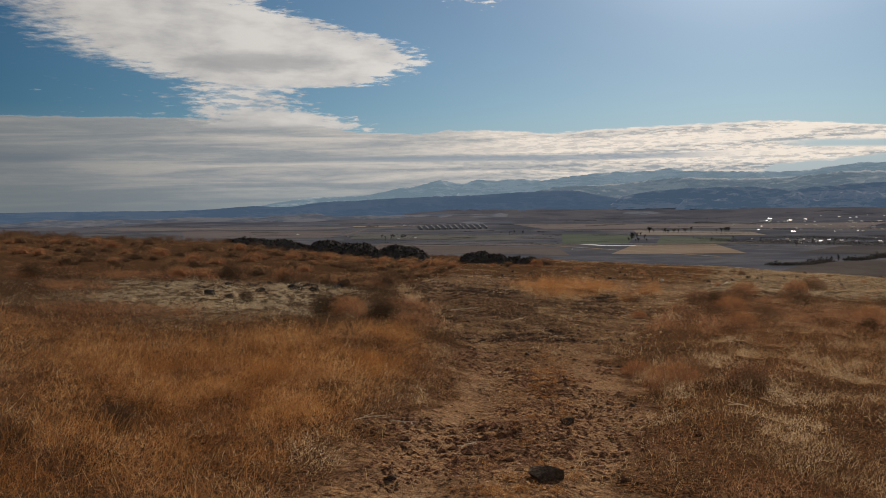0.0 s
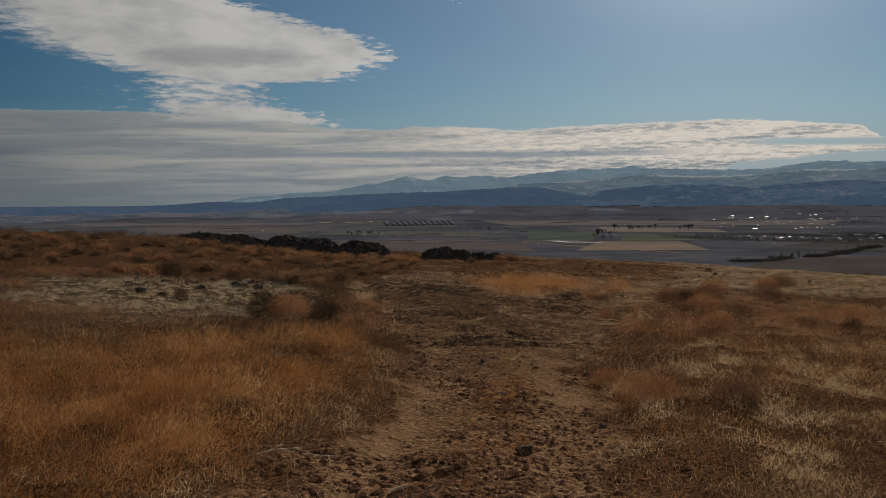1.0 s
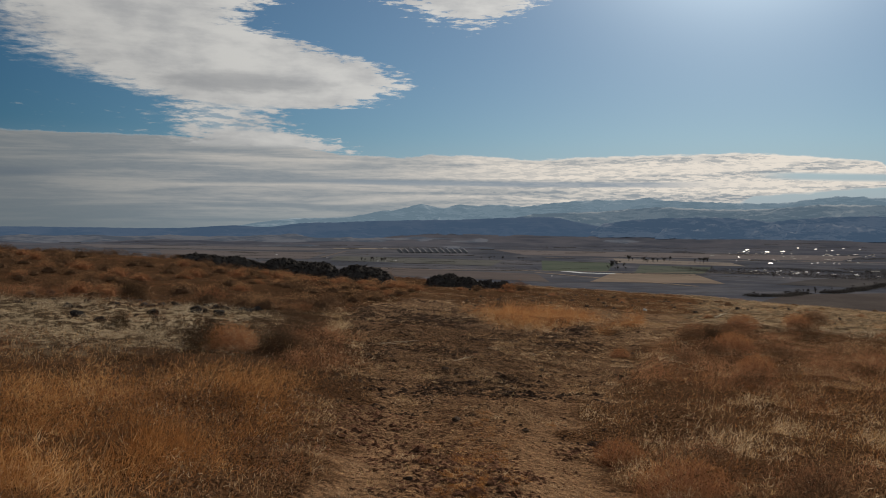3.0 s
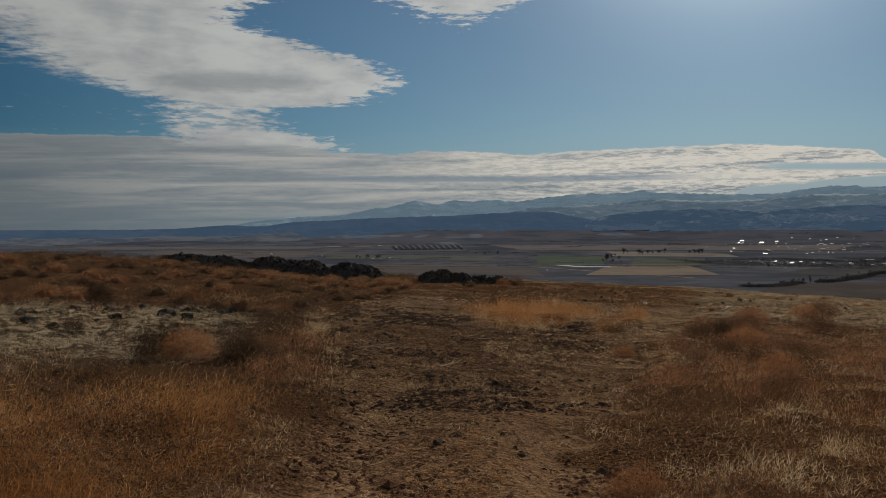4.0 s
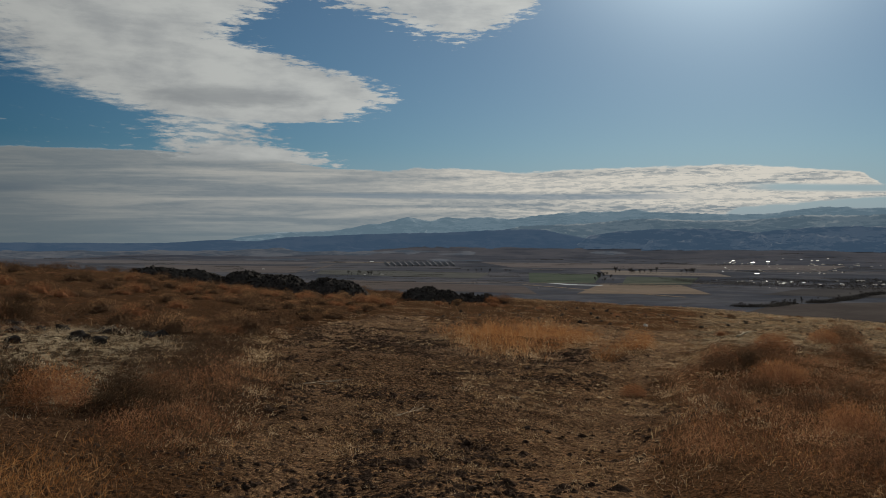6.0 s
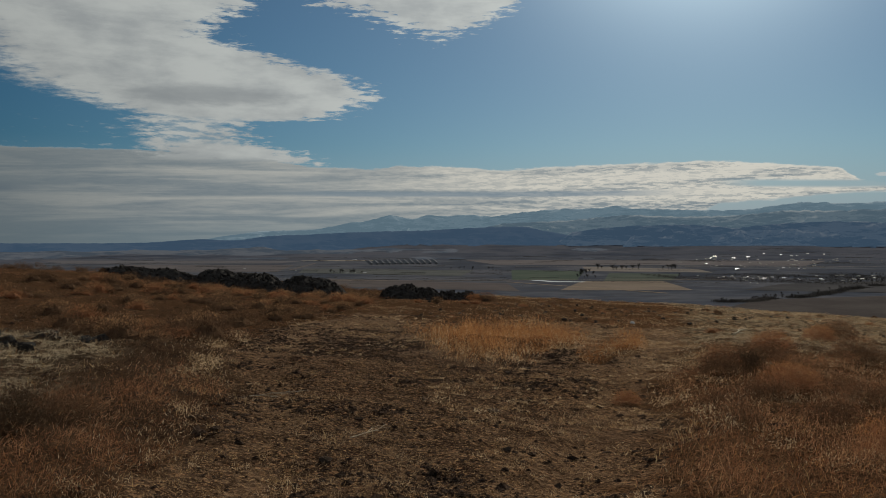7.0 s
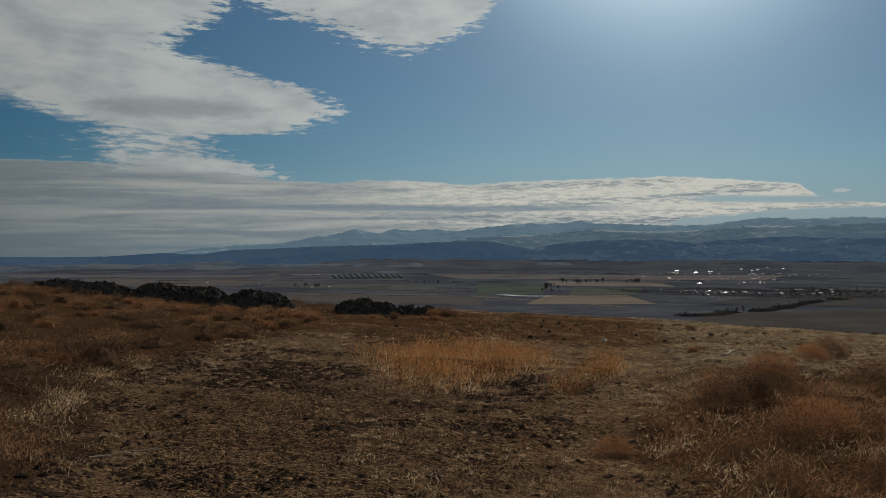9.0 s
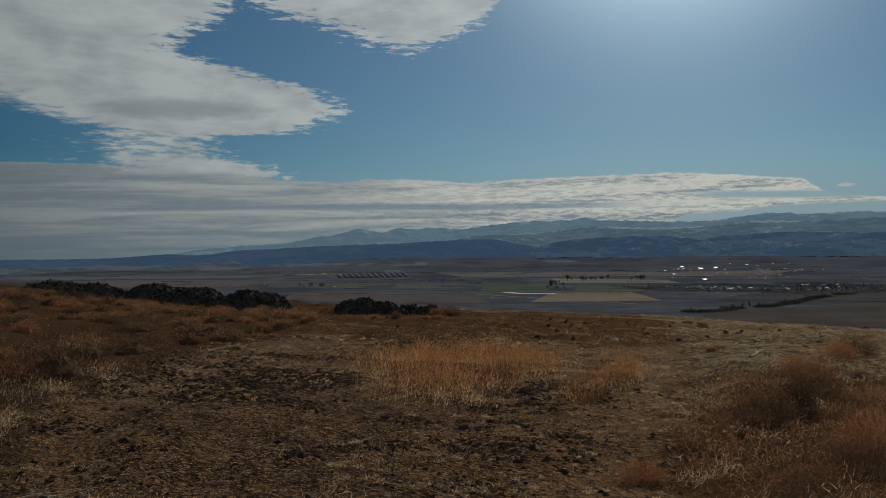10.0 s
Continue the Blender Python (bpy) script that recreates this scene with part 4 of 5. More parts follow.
def build_shrubs():
    rng = np.random.default_rng(7)
    dark = make_shrub("dark_shrub", "dark brown leafless shrub among dry grass", "dark shrubs", SAGE, BRUSH, 201, 2600, 0.50, 0.42, 0.0045, 500)
    spots = [(-2.12, 16.6, 1.0, 0), (-1.05, 16.5, 0.85, 0), (-6.3, 26.0, 1.15, 0), (-4.4, 19.6, 0.55, 0), (-11.1, 23.2, 1.1, 0), (-10.2, 26.4, 0.9, 0), (7.8, 23.3, 0.9, 0), (-2.5, 6.5, 0.55, 0), (-3.0, 5.9, 0.5, 0), (8.6, 16.6, 0.6, 0)]
    scatter_shrubs([dark], spots, rng)
    red = make_shrub("rust_shrub", "bushy rust-red dead weed beside the track", "rust shrubs", RUST, PATCH, 211, 3000, 0.46, 0.5, 0.0040, 900)
    red_b = make_shrub("rust_shrub", "bushy rust-brown dead weed beside the track", "rust shrubs", BRUSH, RUST, 221, 3000, 0.46, 0.5, 0.0040, 900)
    spots = [(2.75, 9.6, 0.85, 0), (3.1, 10.4, 0.8, 1), (2.7, 11.2, 0.6, 0), (3.5, 9.3, 0.6, 1), (-1.7, 16.4, 1.0, 0), (-0.9, 17.2, 0.8, 1), (7.4, 21.0, 1.1, 0), (8.0, 22.2, 1.15, 1), (8.9, 24.8, 1.2, 1), (9.8, 26.6, 1.1, 0),
             (7.0, 22.4, 0.9, 1), (10.8, 25.2, 1.2, 1), (9.6, 18.4, 1.0, 0), (5.2, 14.6, 0.8, 1), (6.0, 16.4, 0.8, 0), (15.4, 34.2, 1.5, 1), (14.2, 33.0, 1.2, 0), (5.8, 19.3, 0.8, 1), (6.7, 20.2, 0.9, 1), (5.5, 18.2, 0.6, 1), (6.6, 18.4, 0.8, 1), (7.7, 19.6, 0.9, 1), (5.0, 20.6, 0.5, 0), (7.3, 55.4, 1.7, 1), (6.6, 54.9, 1.2, 0)]
    scatter_shrubs([red, red_b], spots, rng)
    # bright crowns are seed heads, with the sun's rim light painted in
    kinds = [make_shrub("brush_clump", "rounded brown brush clump with golden tops, rim light painted in", "brush clumps on the hill", (BRUSH, RUST, BRUSH)[k], RIM_HEADS, 231 + 10 * k, 900, 0.42, 0.60, 0.0100, 200, 0.5, 0.6) for k in range(3)]
    kinds += [make_shrub("brush_clump", "dark rounded sagebrush clump on the hill", "brush clumps on the hill", BRUSH, BRUSH, 271, 950, 0.44, 0.66, 0.0110, 160, 0.5, 0.6)]
    spots = []
    while len(spots) < 330:
        y = rng.uniform(24, 74)
        x = rng.uniform(-0.62 * y, 1.5)
        if x > np.interp(y, LEFT_Y, LEFT_X) - 0.6 or float(pale_mask(x, y)) > 0.4 or float(vnoise(np.array(x * 0.3), np.array(y * 0.3), 77)) < -0.35:
            continue
        spots.append((x, y, rng.uniform(0.55, 1.25), rng.choice(4, p=[0.2, 0.2, 0.2, 0.4])))
    while len(spots) < 375:
        y = rng.uniform(26, 68)
        x = rng.uniform(9 + (y - 26) * 0.3, 0.6 * y)
        spots.append((x, y, rng.uniform(0.2, 0.45), rng.choice(4)))
    for k in range(20):
        y = rng.uniform(46, 60)
        spots.append((rng.uniform(2.5, 13), y, rng.uniform(0.35, 0.7), rng.choice(3)))
    for k in range(26):
        spots.append((rng.uniform(-9, 1.2), rng.uniform(46, 52), rng.uniform(0.7, 1.1), rng.choice(3)))
    for k in range(70):
        y = rng.uniform(34, 52)
        spots.append((min(rng.uniform(-12, 2), float(np.interp(y, LEFT_Y, LEFT_X)) - 0.5), y, rng.uniform(0.5, 0.95), rng.choice(3)))
    spots.sort(key=lambda q: math.hypot(q[0], q[1]))
    scatter_shrubs(kinds, spots[:290], rng)
    rest = np.array(spots[290:])
    per = 420
    n = len(rest) * per
    size = np.repeat(rest[:, 2], per) * rng.uniform(0.85, 1.1, n)
    v = strands(rng, n, 0.56 * size, 0.42 * size, 0.07 * size + 0.02, rng.uniform(0.008, 0.018, n), 0.45)
    v += np.repeat(np.stack([rest[:, 0], rest[:, 1], land(rest[:, 0], rest[:, 1])], -1), per, axis=0)[:, None]
    me = with_tone(mesh_of("far_brush", v, tris=np.arange(n * 3), mat=BRUSH), np.repeat(rng.uniform(0.2, 0.9, n), 3))
    tagged(new("far_brush", me), "distant brown brush on the hill's brow", "brush", kind="stuff")


build_shrubs()


# ---- stones ----
def stone_mesh(name, seed, mat, points=13, flat=0.75):
    rng = random.Random(seed)
    bm = bmesh.new()
    for _ in range(points):
        v = Vector((rng.gauss(0, 1), rng.gauss(0, 1), rng.gauss(0, 1))).normalized() * rng.uniform(0.75, 1.0)
        bm.verts.new((v.x * 0.5, v.y * 0.5, v.z * 0.5 * flat))
    hull = bmesh.ops.convex_hull(bm, input=bm.verts)
    bmesh.ops.delete(bm, geom=[e for e in hull["geom_interior"] if isinstance(e, bmesh.types.BMVert)], context="VERTS")
    me = bpy.data.meshes.new(name)
    bm.to_mesh(me)
    bm.free()
    me.materials.append(mat)
    return me


ROCKS = [stone_mesh("rock", 300 + k, BASALT, 15, 0.8) for k in range(7)]
STONES = [stone_mesh("stone", 330 + k, STONE, 14, 0.6) for k in range(6)]


def rock_pile(x0, y0, x1, y1, tall, deep, count, seed, label):
    """Heap of broken basalt between two ends: a core of rubble with loose rocks all over it."""
    rng = np.random.default_rng(seed)
    cx, cy = (x0 + x1) / 2, (y0 + y1) / 2
    hx, hy = (x1 - x0) / 2, (y1 - y0) / 2
    run = math.hypot(hx, hy)
    nx, ny = -hy / run * deep, hx / run * deep
    heap = new("rock_pile")
    base = float(land(cx, cy))
    heap.matrix_basis = pose(cx, cy, base)
    tagged(heap, label, "rock pile", "basalt rock piles")

    def rise(u, w):
        edge = np.clip(1 - np.abs(u) ** 2.6, 0, 1) * np.clip(1 - w ** 2, 0, 1)
        return tall * edge ** 0.6 * (0.72 + 0.30 * vnoise(u * 2.6 + seed, w * 1.3 + seed, seed))
    u, w = np.meshgrid(np.linspace(-1, 1, 90), np.linspace(-1, 1, 30))
    lx, ly = u * hx + w * nx, u * hy + w * ny
    z = land(cx + lx, cy + ly) - base - 0.1 + rise(u, w) * 0.97 + 0.06 * vnoise(lx * 3, ly * 3, seed) + 0.08 * vnoise(lx * 7, ly * 7, seed + 1)
    i, j = np.meshgrid(np.arange(29), np.arange(89), indexing="ij")
    a = i * 90 + j
    part("rubble", mesh_of("rubble", np.stack([lx, ly, z], -1), quads=np.stack([a, a + 1, a + 91, a + 90], -1), mat=BASALT), heap, "dark rubble core")
    for _ in range(count):
        u, w = rng.uniform(-1.05, 1.05), rng.uniform(-1.0, 0.4)
        s = rng.uniform(0.10, 0.24) if rng.uniform() < 0.9 else rng.uniform(0.24, 0.42)
        px, py = u * hx + w * nx, u * hy + w * ny
        pz = float(land(cx + px, cy + py)) - base + float(rise(np.array(u), np.array(w))) * 0.88 + s * 0.02
        m = pose(px, py, pz, rng.uniform(0, 360), rng.uniform(0, 360), rng.uniform(0, 360)) @ Matrix.Diagonal((s, s * rng.uniform(0.7, 1.1), s, 1))
        part("rock", ROCKS[rng.integers(7)], heap, at=m)


rock_pile(-14.9, 63.2, -8.0, 55.4, 0.95, 1.3, 280, 1, "long low heap of black basalt rocks in brush")
rock_pile(-8.6, 56.0, -3.4, 56.4, 1.25, 1.7, 300, 2, "large heap of broken black basalt rocks")
rock_pile(-3.7, 55.6, -0.5, 54.2, 1.25, 1.5, 220, 3, "rounded heap of black basalt rocks")
rock_pile(1.7, 54.3, 5.0, 55.0, 1.3, 1.4, 230, 4, "heap of black basalt rocks by the track")
rock_pile(4.7, 55.2, 7.2, 56.2, 0.8, 1.0, 110, 5, "small tail of basalt rocks beside a bush")


def stones_at(spots, meshes, label, group, seed, squash=1.0):
    rng = np.random.default_rng(seed)
    for x, y, s in spots:
        ob = new("stone", meshes[rng.integers(len(meshes))])
        ob.matrix_basis = pose(x, y, float(land(x, y)) + s * 0.06 * squash, rng.uniform(-12, 12), rng.uniform(-12, 12), rng.uniform(0, 360)) @ Matrix.Diagonal((s, s * rng.uniform(0.65, 0.9), s * squash, 1))
        tagged(ob, label, "stone", group)


stones_at([(0.8, 5.95, 0.36), (1.24, 7.8, 0.22), (-0.33, 5.8, 0.16), (2.07, 8.8, 0.13), (1.38, 12.4, 0.18), (0.44, 6.75, 0.12), (3.04, 18.9, 0.17), (2.9, 17.0, 0.13), (2.3, 19.4, 0.14), (1.4, 16.2, 0.14),
           (2.1, 14.2, 0.12), (0.9, 10.1, 0.10), (3.7, 22.3, 0.16), (1.9, 21.2, 0.15), (4.2, 23.6, 0.14), (1.0, 9.0, 0.09), (2.5, 24.6, 0.16), (3.3, 20.8, 0.12)], STONES, "dark brown stone half buried in the track", "stones on the track", 11, 0.75)
stones_at([(-4.78, 24.5, 0.42), (-5.2, 23.6, 0.3), (-5.9, 25.2, 0.36), (-6.1, 21.4, 0.33), (-5.4, 20.2, 0.36), (-4.9, 20.0, 0.3), (-6.6, 23.8, 0.3), (-3.6, 22.6, 0.22), (-7.4, 22.2, 0.3), (-4.2, 21.1, 0.2), (-7.9, 19.2, 0.28), (-5.6, 26.6, 0.34)],
          ROCKS, "dark basalt stone lying in bleached stubble", "stones in the stubble", 12, 0.95)
rng_far = np.random.default_rng(15)
stones_at([(float(rng_far.uniform(-8.4, -2.6)), float(rng_far.normal(24.0, 1.4)), float(rng_far.uniform(0.16, 0.38))) for _ in range(46)], ROCKS, "dark basalt stone lying in bleached stubble", "stones in the stubble", 16, 0.85)
stones_at([(float(rng_far.uniform(3, 22)), float(rng_far.uniform(38, 58)), float(rng_far.uniform(0.08, 0.27))) for _ in range(150)], ROCKS, "dark basalt stone on the stony brow", "stones on the brow", 13)
stones_at([(10.46, 38.64, 0.24)], [stone_mesh("stone", 390, PALE_STONE, 12, 0.8)], "small bright white stone on dry ground", "", 14, 1.3)


def clods():
    """Loose dark clods and pebbles, churned up on the track."""
    rng = np.random.default_rng(19)
    n = 340000
    r = 3 + 41 * rng.uniform(0, 1, n) ** 0.9
    a = np.radians(rng.uniform(-17, 20, n))
    x, y = r * np.sin(a) + 0.8, r * np.cos(a)
    share = (x - np.interp(y, LEFT_Y, LEFT_X)) / (np.interp(y, RIGHT_Y, RIGHT_X) - np.interp(y, LEFT_Y, LEFT_X))
    heap = smooth(fbm(x * 0.7, y * 0.7, 71, 3) + 0.5 * vnoise(x * 3.1, y * 3.1, 73), -0.15, 0.6)
    keep = dirt_mask(x, y) * (0.20 + 0.80 * heap) * (1 - 0.55 * rut_mask(x, y)) * (0.85 + 0.15 * smooth(y, 8, 14)) * (1 - 0.6 * smooth(share, 0.6, 0.9) * smooth(y, 10, 16)) + 0.06 * smooth(y, 9, 14) * beside_left(x, y) + 0.015
    ok = rng.uniform(0, 1, n) < keep
    x, y, r = x[ok], y[ok], r[ok]
    k = len(x)
    s = (rng.gamma(1.15, 0.0078, k) + 0.005) * (0.9 + 0.25 * smooth(y, 8, 15)) * (0.7 + 0.5 * heap[ok]) + np.maximum(r - 12, 0) * 0.0004
    turn = np.arange(5) * 1.2566
    base = np.concatenate([np.stack([np.cos(turn), np.sin(turn), np.zeros(5)], -1), [[0.1, 0.1, 0.42]]])
    shape = base[None] * s[:, None, None] * rng.uniform(0.55, 1.35, (k, 6, 1))
    t = rng.uniform(0, 6.28, k)
    c, d = np.cos(t), np.sin(t)
    shape = np.stack([shape[..., 0] * c[:, None] - shape[..., 1] * d[:, None], shape[..., 0] * d[:, None] + shape[..., 1] * c[:, None], shape[..., 2]], -1)
    v = shape + np.stack([x, y, land(x, y) + 0.001], -1)[:, None]
    f = np.array([[q, (q + 1) % 5, 5] for q in range(5)])
    near = y + 1.5 * vnoise(x * 0.8, y * 0.8, 86) < 12.5
    for pick, mat, label in ((near, CLOD, "reddish-brown clods and pebbles scattered over the track"), (~near, DARK_CLOD, "dark clods and basalt crumbs churned up on the track")):
        tris = f[None] + (np.arange(pick.sum()) * 6)[:, None, None]
        tagged(new("clods", mesh_of("clods", v[pick], tris=tris.reshape(-1, 3), mat=mat)), label, "clods", kind="stuff")


clods()


def branch(name, label, x, y, length, turn, seed, thick, lift=0.02):
    """A bleached fallen branch with forks."""
    rng = random.Random(seed)
    cu = bpy.data.curves.new(name, "CURVE")
    cu.dimensions, cu.bevel_depth, cu.bevel_resolution = "3D", thick, 1

    def limb(p, heading, reach, width, depth):
        s = cu.splines.new("POLY")
        s.points.add(4)
        for k in range(5):
            s.points[k].co, s.points[k].radius = (*p, 1), width * (1 - 0.18 * k)
            if depth and k in (1, 2, 3):
                limb(p.copy(), heading + rng.uniform(-1.0, 1.0), reach * 0.5, width * 0.55, depth - 1)
            heading += rng.uniform(-0.25, 0.25)
            p = p + Vector((math.cos(heading), math.sin(heading), rng.uniform(-0.05, 0.16))) * reach / 4
    limb(Vector((0, 0, thick)), 0.0, length, 1.0, 2)
    ob = new(name + "_curve", cu)
    me = bpy.data.meshes.new_from_object(ob)
    bpy.data.objects.remove(ob)
    me.materials.clear()
    me.materials.append(DEADWOOD)
    b = new(name, me)
    b.matrix_basis = pose(x, y, float(land(x, y)) + lift, 0, 0, turn)
    tagged(b, label, "branch")


branch("dead_branch", "bleached forked twig lying at the grass edge", -0.72, 7.30, 0.34, 20, 5, 0.0045, 0.05)
branch("dead_branch", "thin bleached twigs at the grass edge", -0.42, 7.45, 0.30, -40, 6, 0.0042, 0.04)
branch("dead_branch", "bleached fallen branch on the grassy bank", 9.5, 27.9, 0.7, 50, 7, 0.028, 0.20)
branch("dead_branch", "short pale stick on the track", 0.2, 6.7, 0.15, 60, 8, 0.004)
branch("dead_branch", "pale bent stick on the dark soil", 0.35, 19.2, 0.5, 15, 9, 0.006, 0.03)
branch("dead_branch", "thin pale stick on the trodden track", 1.55, 16.9, 0.4, 40, 10, 0.005, 0.03)
branch("dead_branch", "small bleached twig by a rust weed", 3.0, 8.0, 0.22, 120, 11, 0.004, 0.05)


# ---- the valley ----
def field(name, label, corners, a, b, lift):
    """A flat plot of the valley floor, with a soft ragged rim."""
    n = 14
    c = [Vector((*p, 0)) for p in corners]
    pts, faces = [], []
    for i in range(n + 1):
        for j in range(n + 1):
            u, w = i / n, j / n
            p = c[0] * (1 - u) * (1 - w) + c[1] * u * (1 - w) + c[2] * u * w + c[3] * (1 - u) * w
            pts.append((p.x, p.y, float(land(p.x, p.y)) + lift))
    for i in range(n):
        for j in range(n):
            k = i * (n + 1) + j
            faces.append((k, k + n + 1, k + n + 2, k + 1))
    me = mesh_of(name, pts, quads=faces, mat=material(name, plain_look(a, b, 0.012)))
    tagged(new(name, me), label, "field", kind="structure")


# plot colours are greyed to carry the haze that lies over the valley
field("field", "harvested tan field in the valley", [(250, 1195), (440, 1185), (478, 1432), (340, 1440)], (0.150, 0.120, 0.098), (0.185, 0.148, 0.120), 0.30)
field("field", "green irrigated field in the valley", [(225, 1480), (340, 1480), (442, 1854), (290, 1925)], (0.062, 0.076, 0.062), (0.080, 0.092, 0.074), 0.30)
field("field", "olive pasture in the valley", [(379, 1445), (500, 1448), (604, 1700), (470, 1750)], (0.068, 0.078, 0.066), (0.088, 0.094, 0.080), 0.34)
field("field", "pale stubble field in the valley", [(448, 1850), (697, 1760), (735, 1940), (500, 2120)], (0.150, 0.130, 0.118), (0.180, 0.156, 0.140), 0.38)
field("field", "brown ploughed field in the valley", [(-120, 1330), (190, 1180), (200, 1370), (-100, 1560)], (0.082, 0.070, 0.070), (0.100, 0.086, 0.082), 0.30)
field("field", "grey-green field in the valley", [(-180, 1800), (150, 1640), (200, 1900), (-190, 2050)], (0.078, 0.080, 0.078), (0.096, 0.096, 0.092), 0.42)
field("field", "dull brown field in the valley", [(-560, 1900), (-230, 1850), (-240, 2300), (-700, 2350)], (0.092, 0.082, 0.084), (0.110, 0.098, 0.098), 0.30)
field("field", "pale dry pasture in the valley", [(-900, 2450), (-300, 2450), (-250, 2720), (-1100, 2800)], (0.098, 0.092, 0.098), (0.118, 0.110, 0.116), 0.34)
field("field", "dark wet meadow by the town", [(510, 1180), (1000, 980), (1300, 1560), (640, 1330)], (0.054, 0.052, 0.055), (0.072, 0.068, 0.069), 0.42)
field("field", "pale dry plain under the bluffs", [(300, 2300), (1100, 2150), (1400, 2600), (260, 2780)], (0.110, 0.098, 0.100), (0.130, 0.116, 0.116), 0.34)
field("field", "brown pasture below the hill", [(300, 800), (900, 640), (900, 1120), (450, 1000)], (0.058, 0.050, 0.048), (0.076, 0.066, 0.062), 0.3)


def strip(name, label, x0, y0, x1, y1, width, a, b, lift, kind="structure", category="road"):
    d = Vector((x1 - x0, y1 - y0))
    s = Vector((-d.y, d.x)).normalized() * width / 2
    pts, faces, n = [], [], 12
    for k in range(n + 1):
        p = Vector((x0, y0)) + d * k / n
        for q in (p - s, p + s):
            pts.append((q.x, q.y, float(land(q.x, q.y)) + lift))
    for k in range(n):
        faces.append((2 * k, 2 * k + 1, 2 * k + 3, 2 * k + 2))
    tagged(new(name, mesh_of(name, pts, quads=faces, mat=material(name, plain_look(a, b, 0.05)))), label, category, kind=kind)


strip("road", "pale straight farm road across the plain", -215, 1950, -196, 2450, 5, (0.130, 0.105, 0.088), (0.155, 0.128, 0.105), 0.5)
strip("road", "wide pale gravel yard past the sheds", -260, 2700, -30, 2720, 60, (0.219, 0.188, 0.154), (0.260, 0.219, 0.178), 0.55)
strip("road", "pale farm track between fields", 205, 1420, 380, 1120, 7, (0.211, 0.163, 0.122), (0.244, 0.196, 0.147), 0.5)
strip("road", "valley road past the pond", -120, 1480, 620, 1470, 8, (0.178, 0.147, 0.118), (0.219, 0.178, 0.138), 0.5)
strip("road", "pale lane to the town", 330, 2130, 1250, 2060, 10, (0.178, 0.147, 0.122), (0.211, 0.171, 0.138), 0.6)

# pale base colour paints in the bright sky mirrored by the water
WATER = material("pond_painted_sheen", lambda g: principled(g, (0.26, 0.28, 0.31), 0.85, bump=g.noise(place(g), 0.3), strength=0.05, spec=0.2))
tagged(new("water", mesh_of("water", [(x, y, VALLEY + 0.62) for x, y in ((252, 1462), (268, 1432), (278, 1410), (334, 1396), (338, 1412), (300, 1425), (285, 1432), (276, 1462))],
                            quads=[(0, 1, 6, 7), (1, 2, 5, 6), (2, 3, 4, 5)], mat=WATER)), "narrow pond between fields, pale with painted sky reflection", "pond", kind="structure")

DULL_ROOF = material("weathered_roof", plain_look((0.24, 0.24, 0.24), (0.36, 0.355, 0.35), 0.4, 0.6, 0.0))
# brown twigs greyed: distance haze is painted into the base colour
THICKET = material("bare_thicket_haze", blade_look([(0.15, (0.034, 0.033, 0.033)), (0.5, (0.060, 0.056, 0.054)), (0.9, (0.095, 0.086, 0.080))], 0.2))
ROOF = material("white_metal_roof", plain_look((0.55, 0.56, 0.57), (0.72, 0.72, 0.72), 0.4, 0.42, 0.15))
TIN = material("dull_roof", plain_look((0.10, 0.095, 0.09), (0.18, 0.17, 0.16), 0.4, 0.7, 0.0))
WALL = material("pale_wall", plain_look((0.20, 0.18, 0.16), (0.34, 0.31, 0.27), 0.5))
GLASS = material("panel_face", plain_look((0.045, 0.052, 0.066), (0.07, 0.078, 0.09), 0.3))
FRAME = material("panel_frame", plain_look((0.17, 0.17, 0.18), (0.25, 0.25, 0.26), 0.3))
DARK = material("dark_opening", plain_look((0.02, 0.02, 0.022), (0.035, 0.035, 0.04), 0.5, 0.3))


def box(x0, x1, y0, y1, z0, z1):
    v = [(x, y, z) for x in (x0, x1) for y in (y0, y1) for z in (z0, z1)]
    return v, [(0, 1, 3, 2), (4, 6, 7, 5), (0, 4, 5, 1), (2, 3, 7, 6), (0, 2, 6, 4), (1, 5, 7, 3)]


def gable(w, d, eave, ridge, lap):
    v = []
    for t in (0.0, 0.35):
        for x in (-w / 2 - lap, w / 2 + lap):
            v += [(x, -d / 2 - lap, eave - 0.15 + t), (x, 0, ridge + t), (x, d / 2 + lap, eave - 0.15 + t)]
    f = [(6, 9, 10, 7), (7, 10, 11, 8), (0, 1, 4, 3), (1, 2, 5, 4), (0, 3, 9, 6), (2, 8, 11, 5), (0, 6, 7, 1), (1, 7, 8, 2), (3, 4, 10, 9), (4, 5, 11, 10)]
    return v, f


def make_house(name, label, w, d, eave, pitch, roof_mat):
    ob = new(name)
    tagged(ob, label, "house", "buildings of the valley town")
    v, f = box(-w / 2, w / 2, -d / 2, d / 2, -0.5, eave)
    part("wall", mesh_of("wall", v, quads=f, mat=WALL), ob)
    v, f = gable(w, d, eave, eave + d / 2 * math.tan(radians(pitch)), 0.4)
    part("roof", mesh_of("roof", v, quads=f, mat=roof_mat), ob, "shallow metal roof")
    for k in (-0.28, 0.05, 0.32):
        v, f = box(k * w - 0.9, k * w + 0.9, -d / 2 - 0.06, -d / 2 + 0.02, 0.9, 2.2)
        part("window", mesh_of("window", v, quads=f, mat=DARK), ob)
    return ob


def put_house(ob, x, y, turn, s=1.0):
    ob.matrix_basis = pose(x, y, float(land(x, y)), 0, 0, turn) @ Matrix.Diagonal((s, s, s * 0.7, 1))


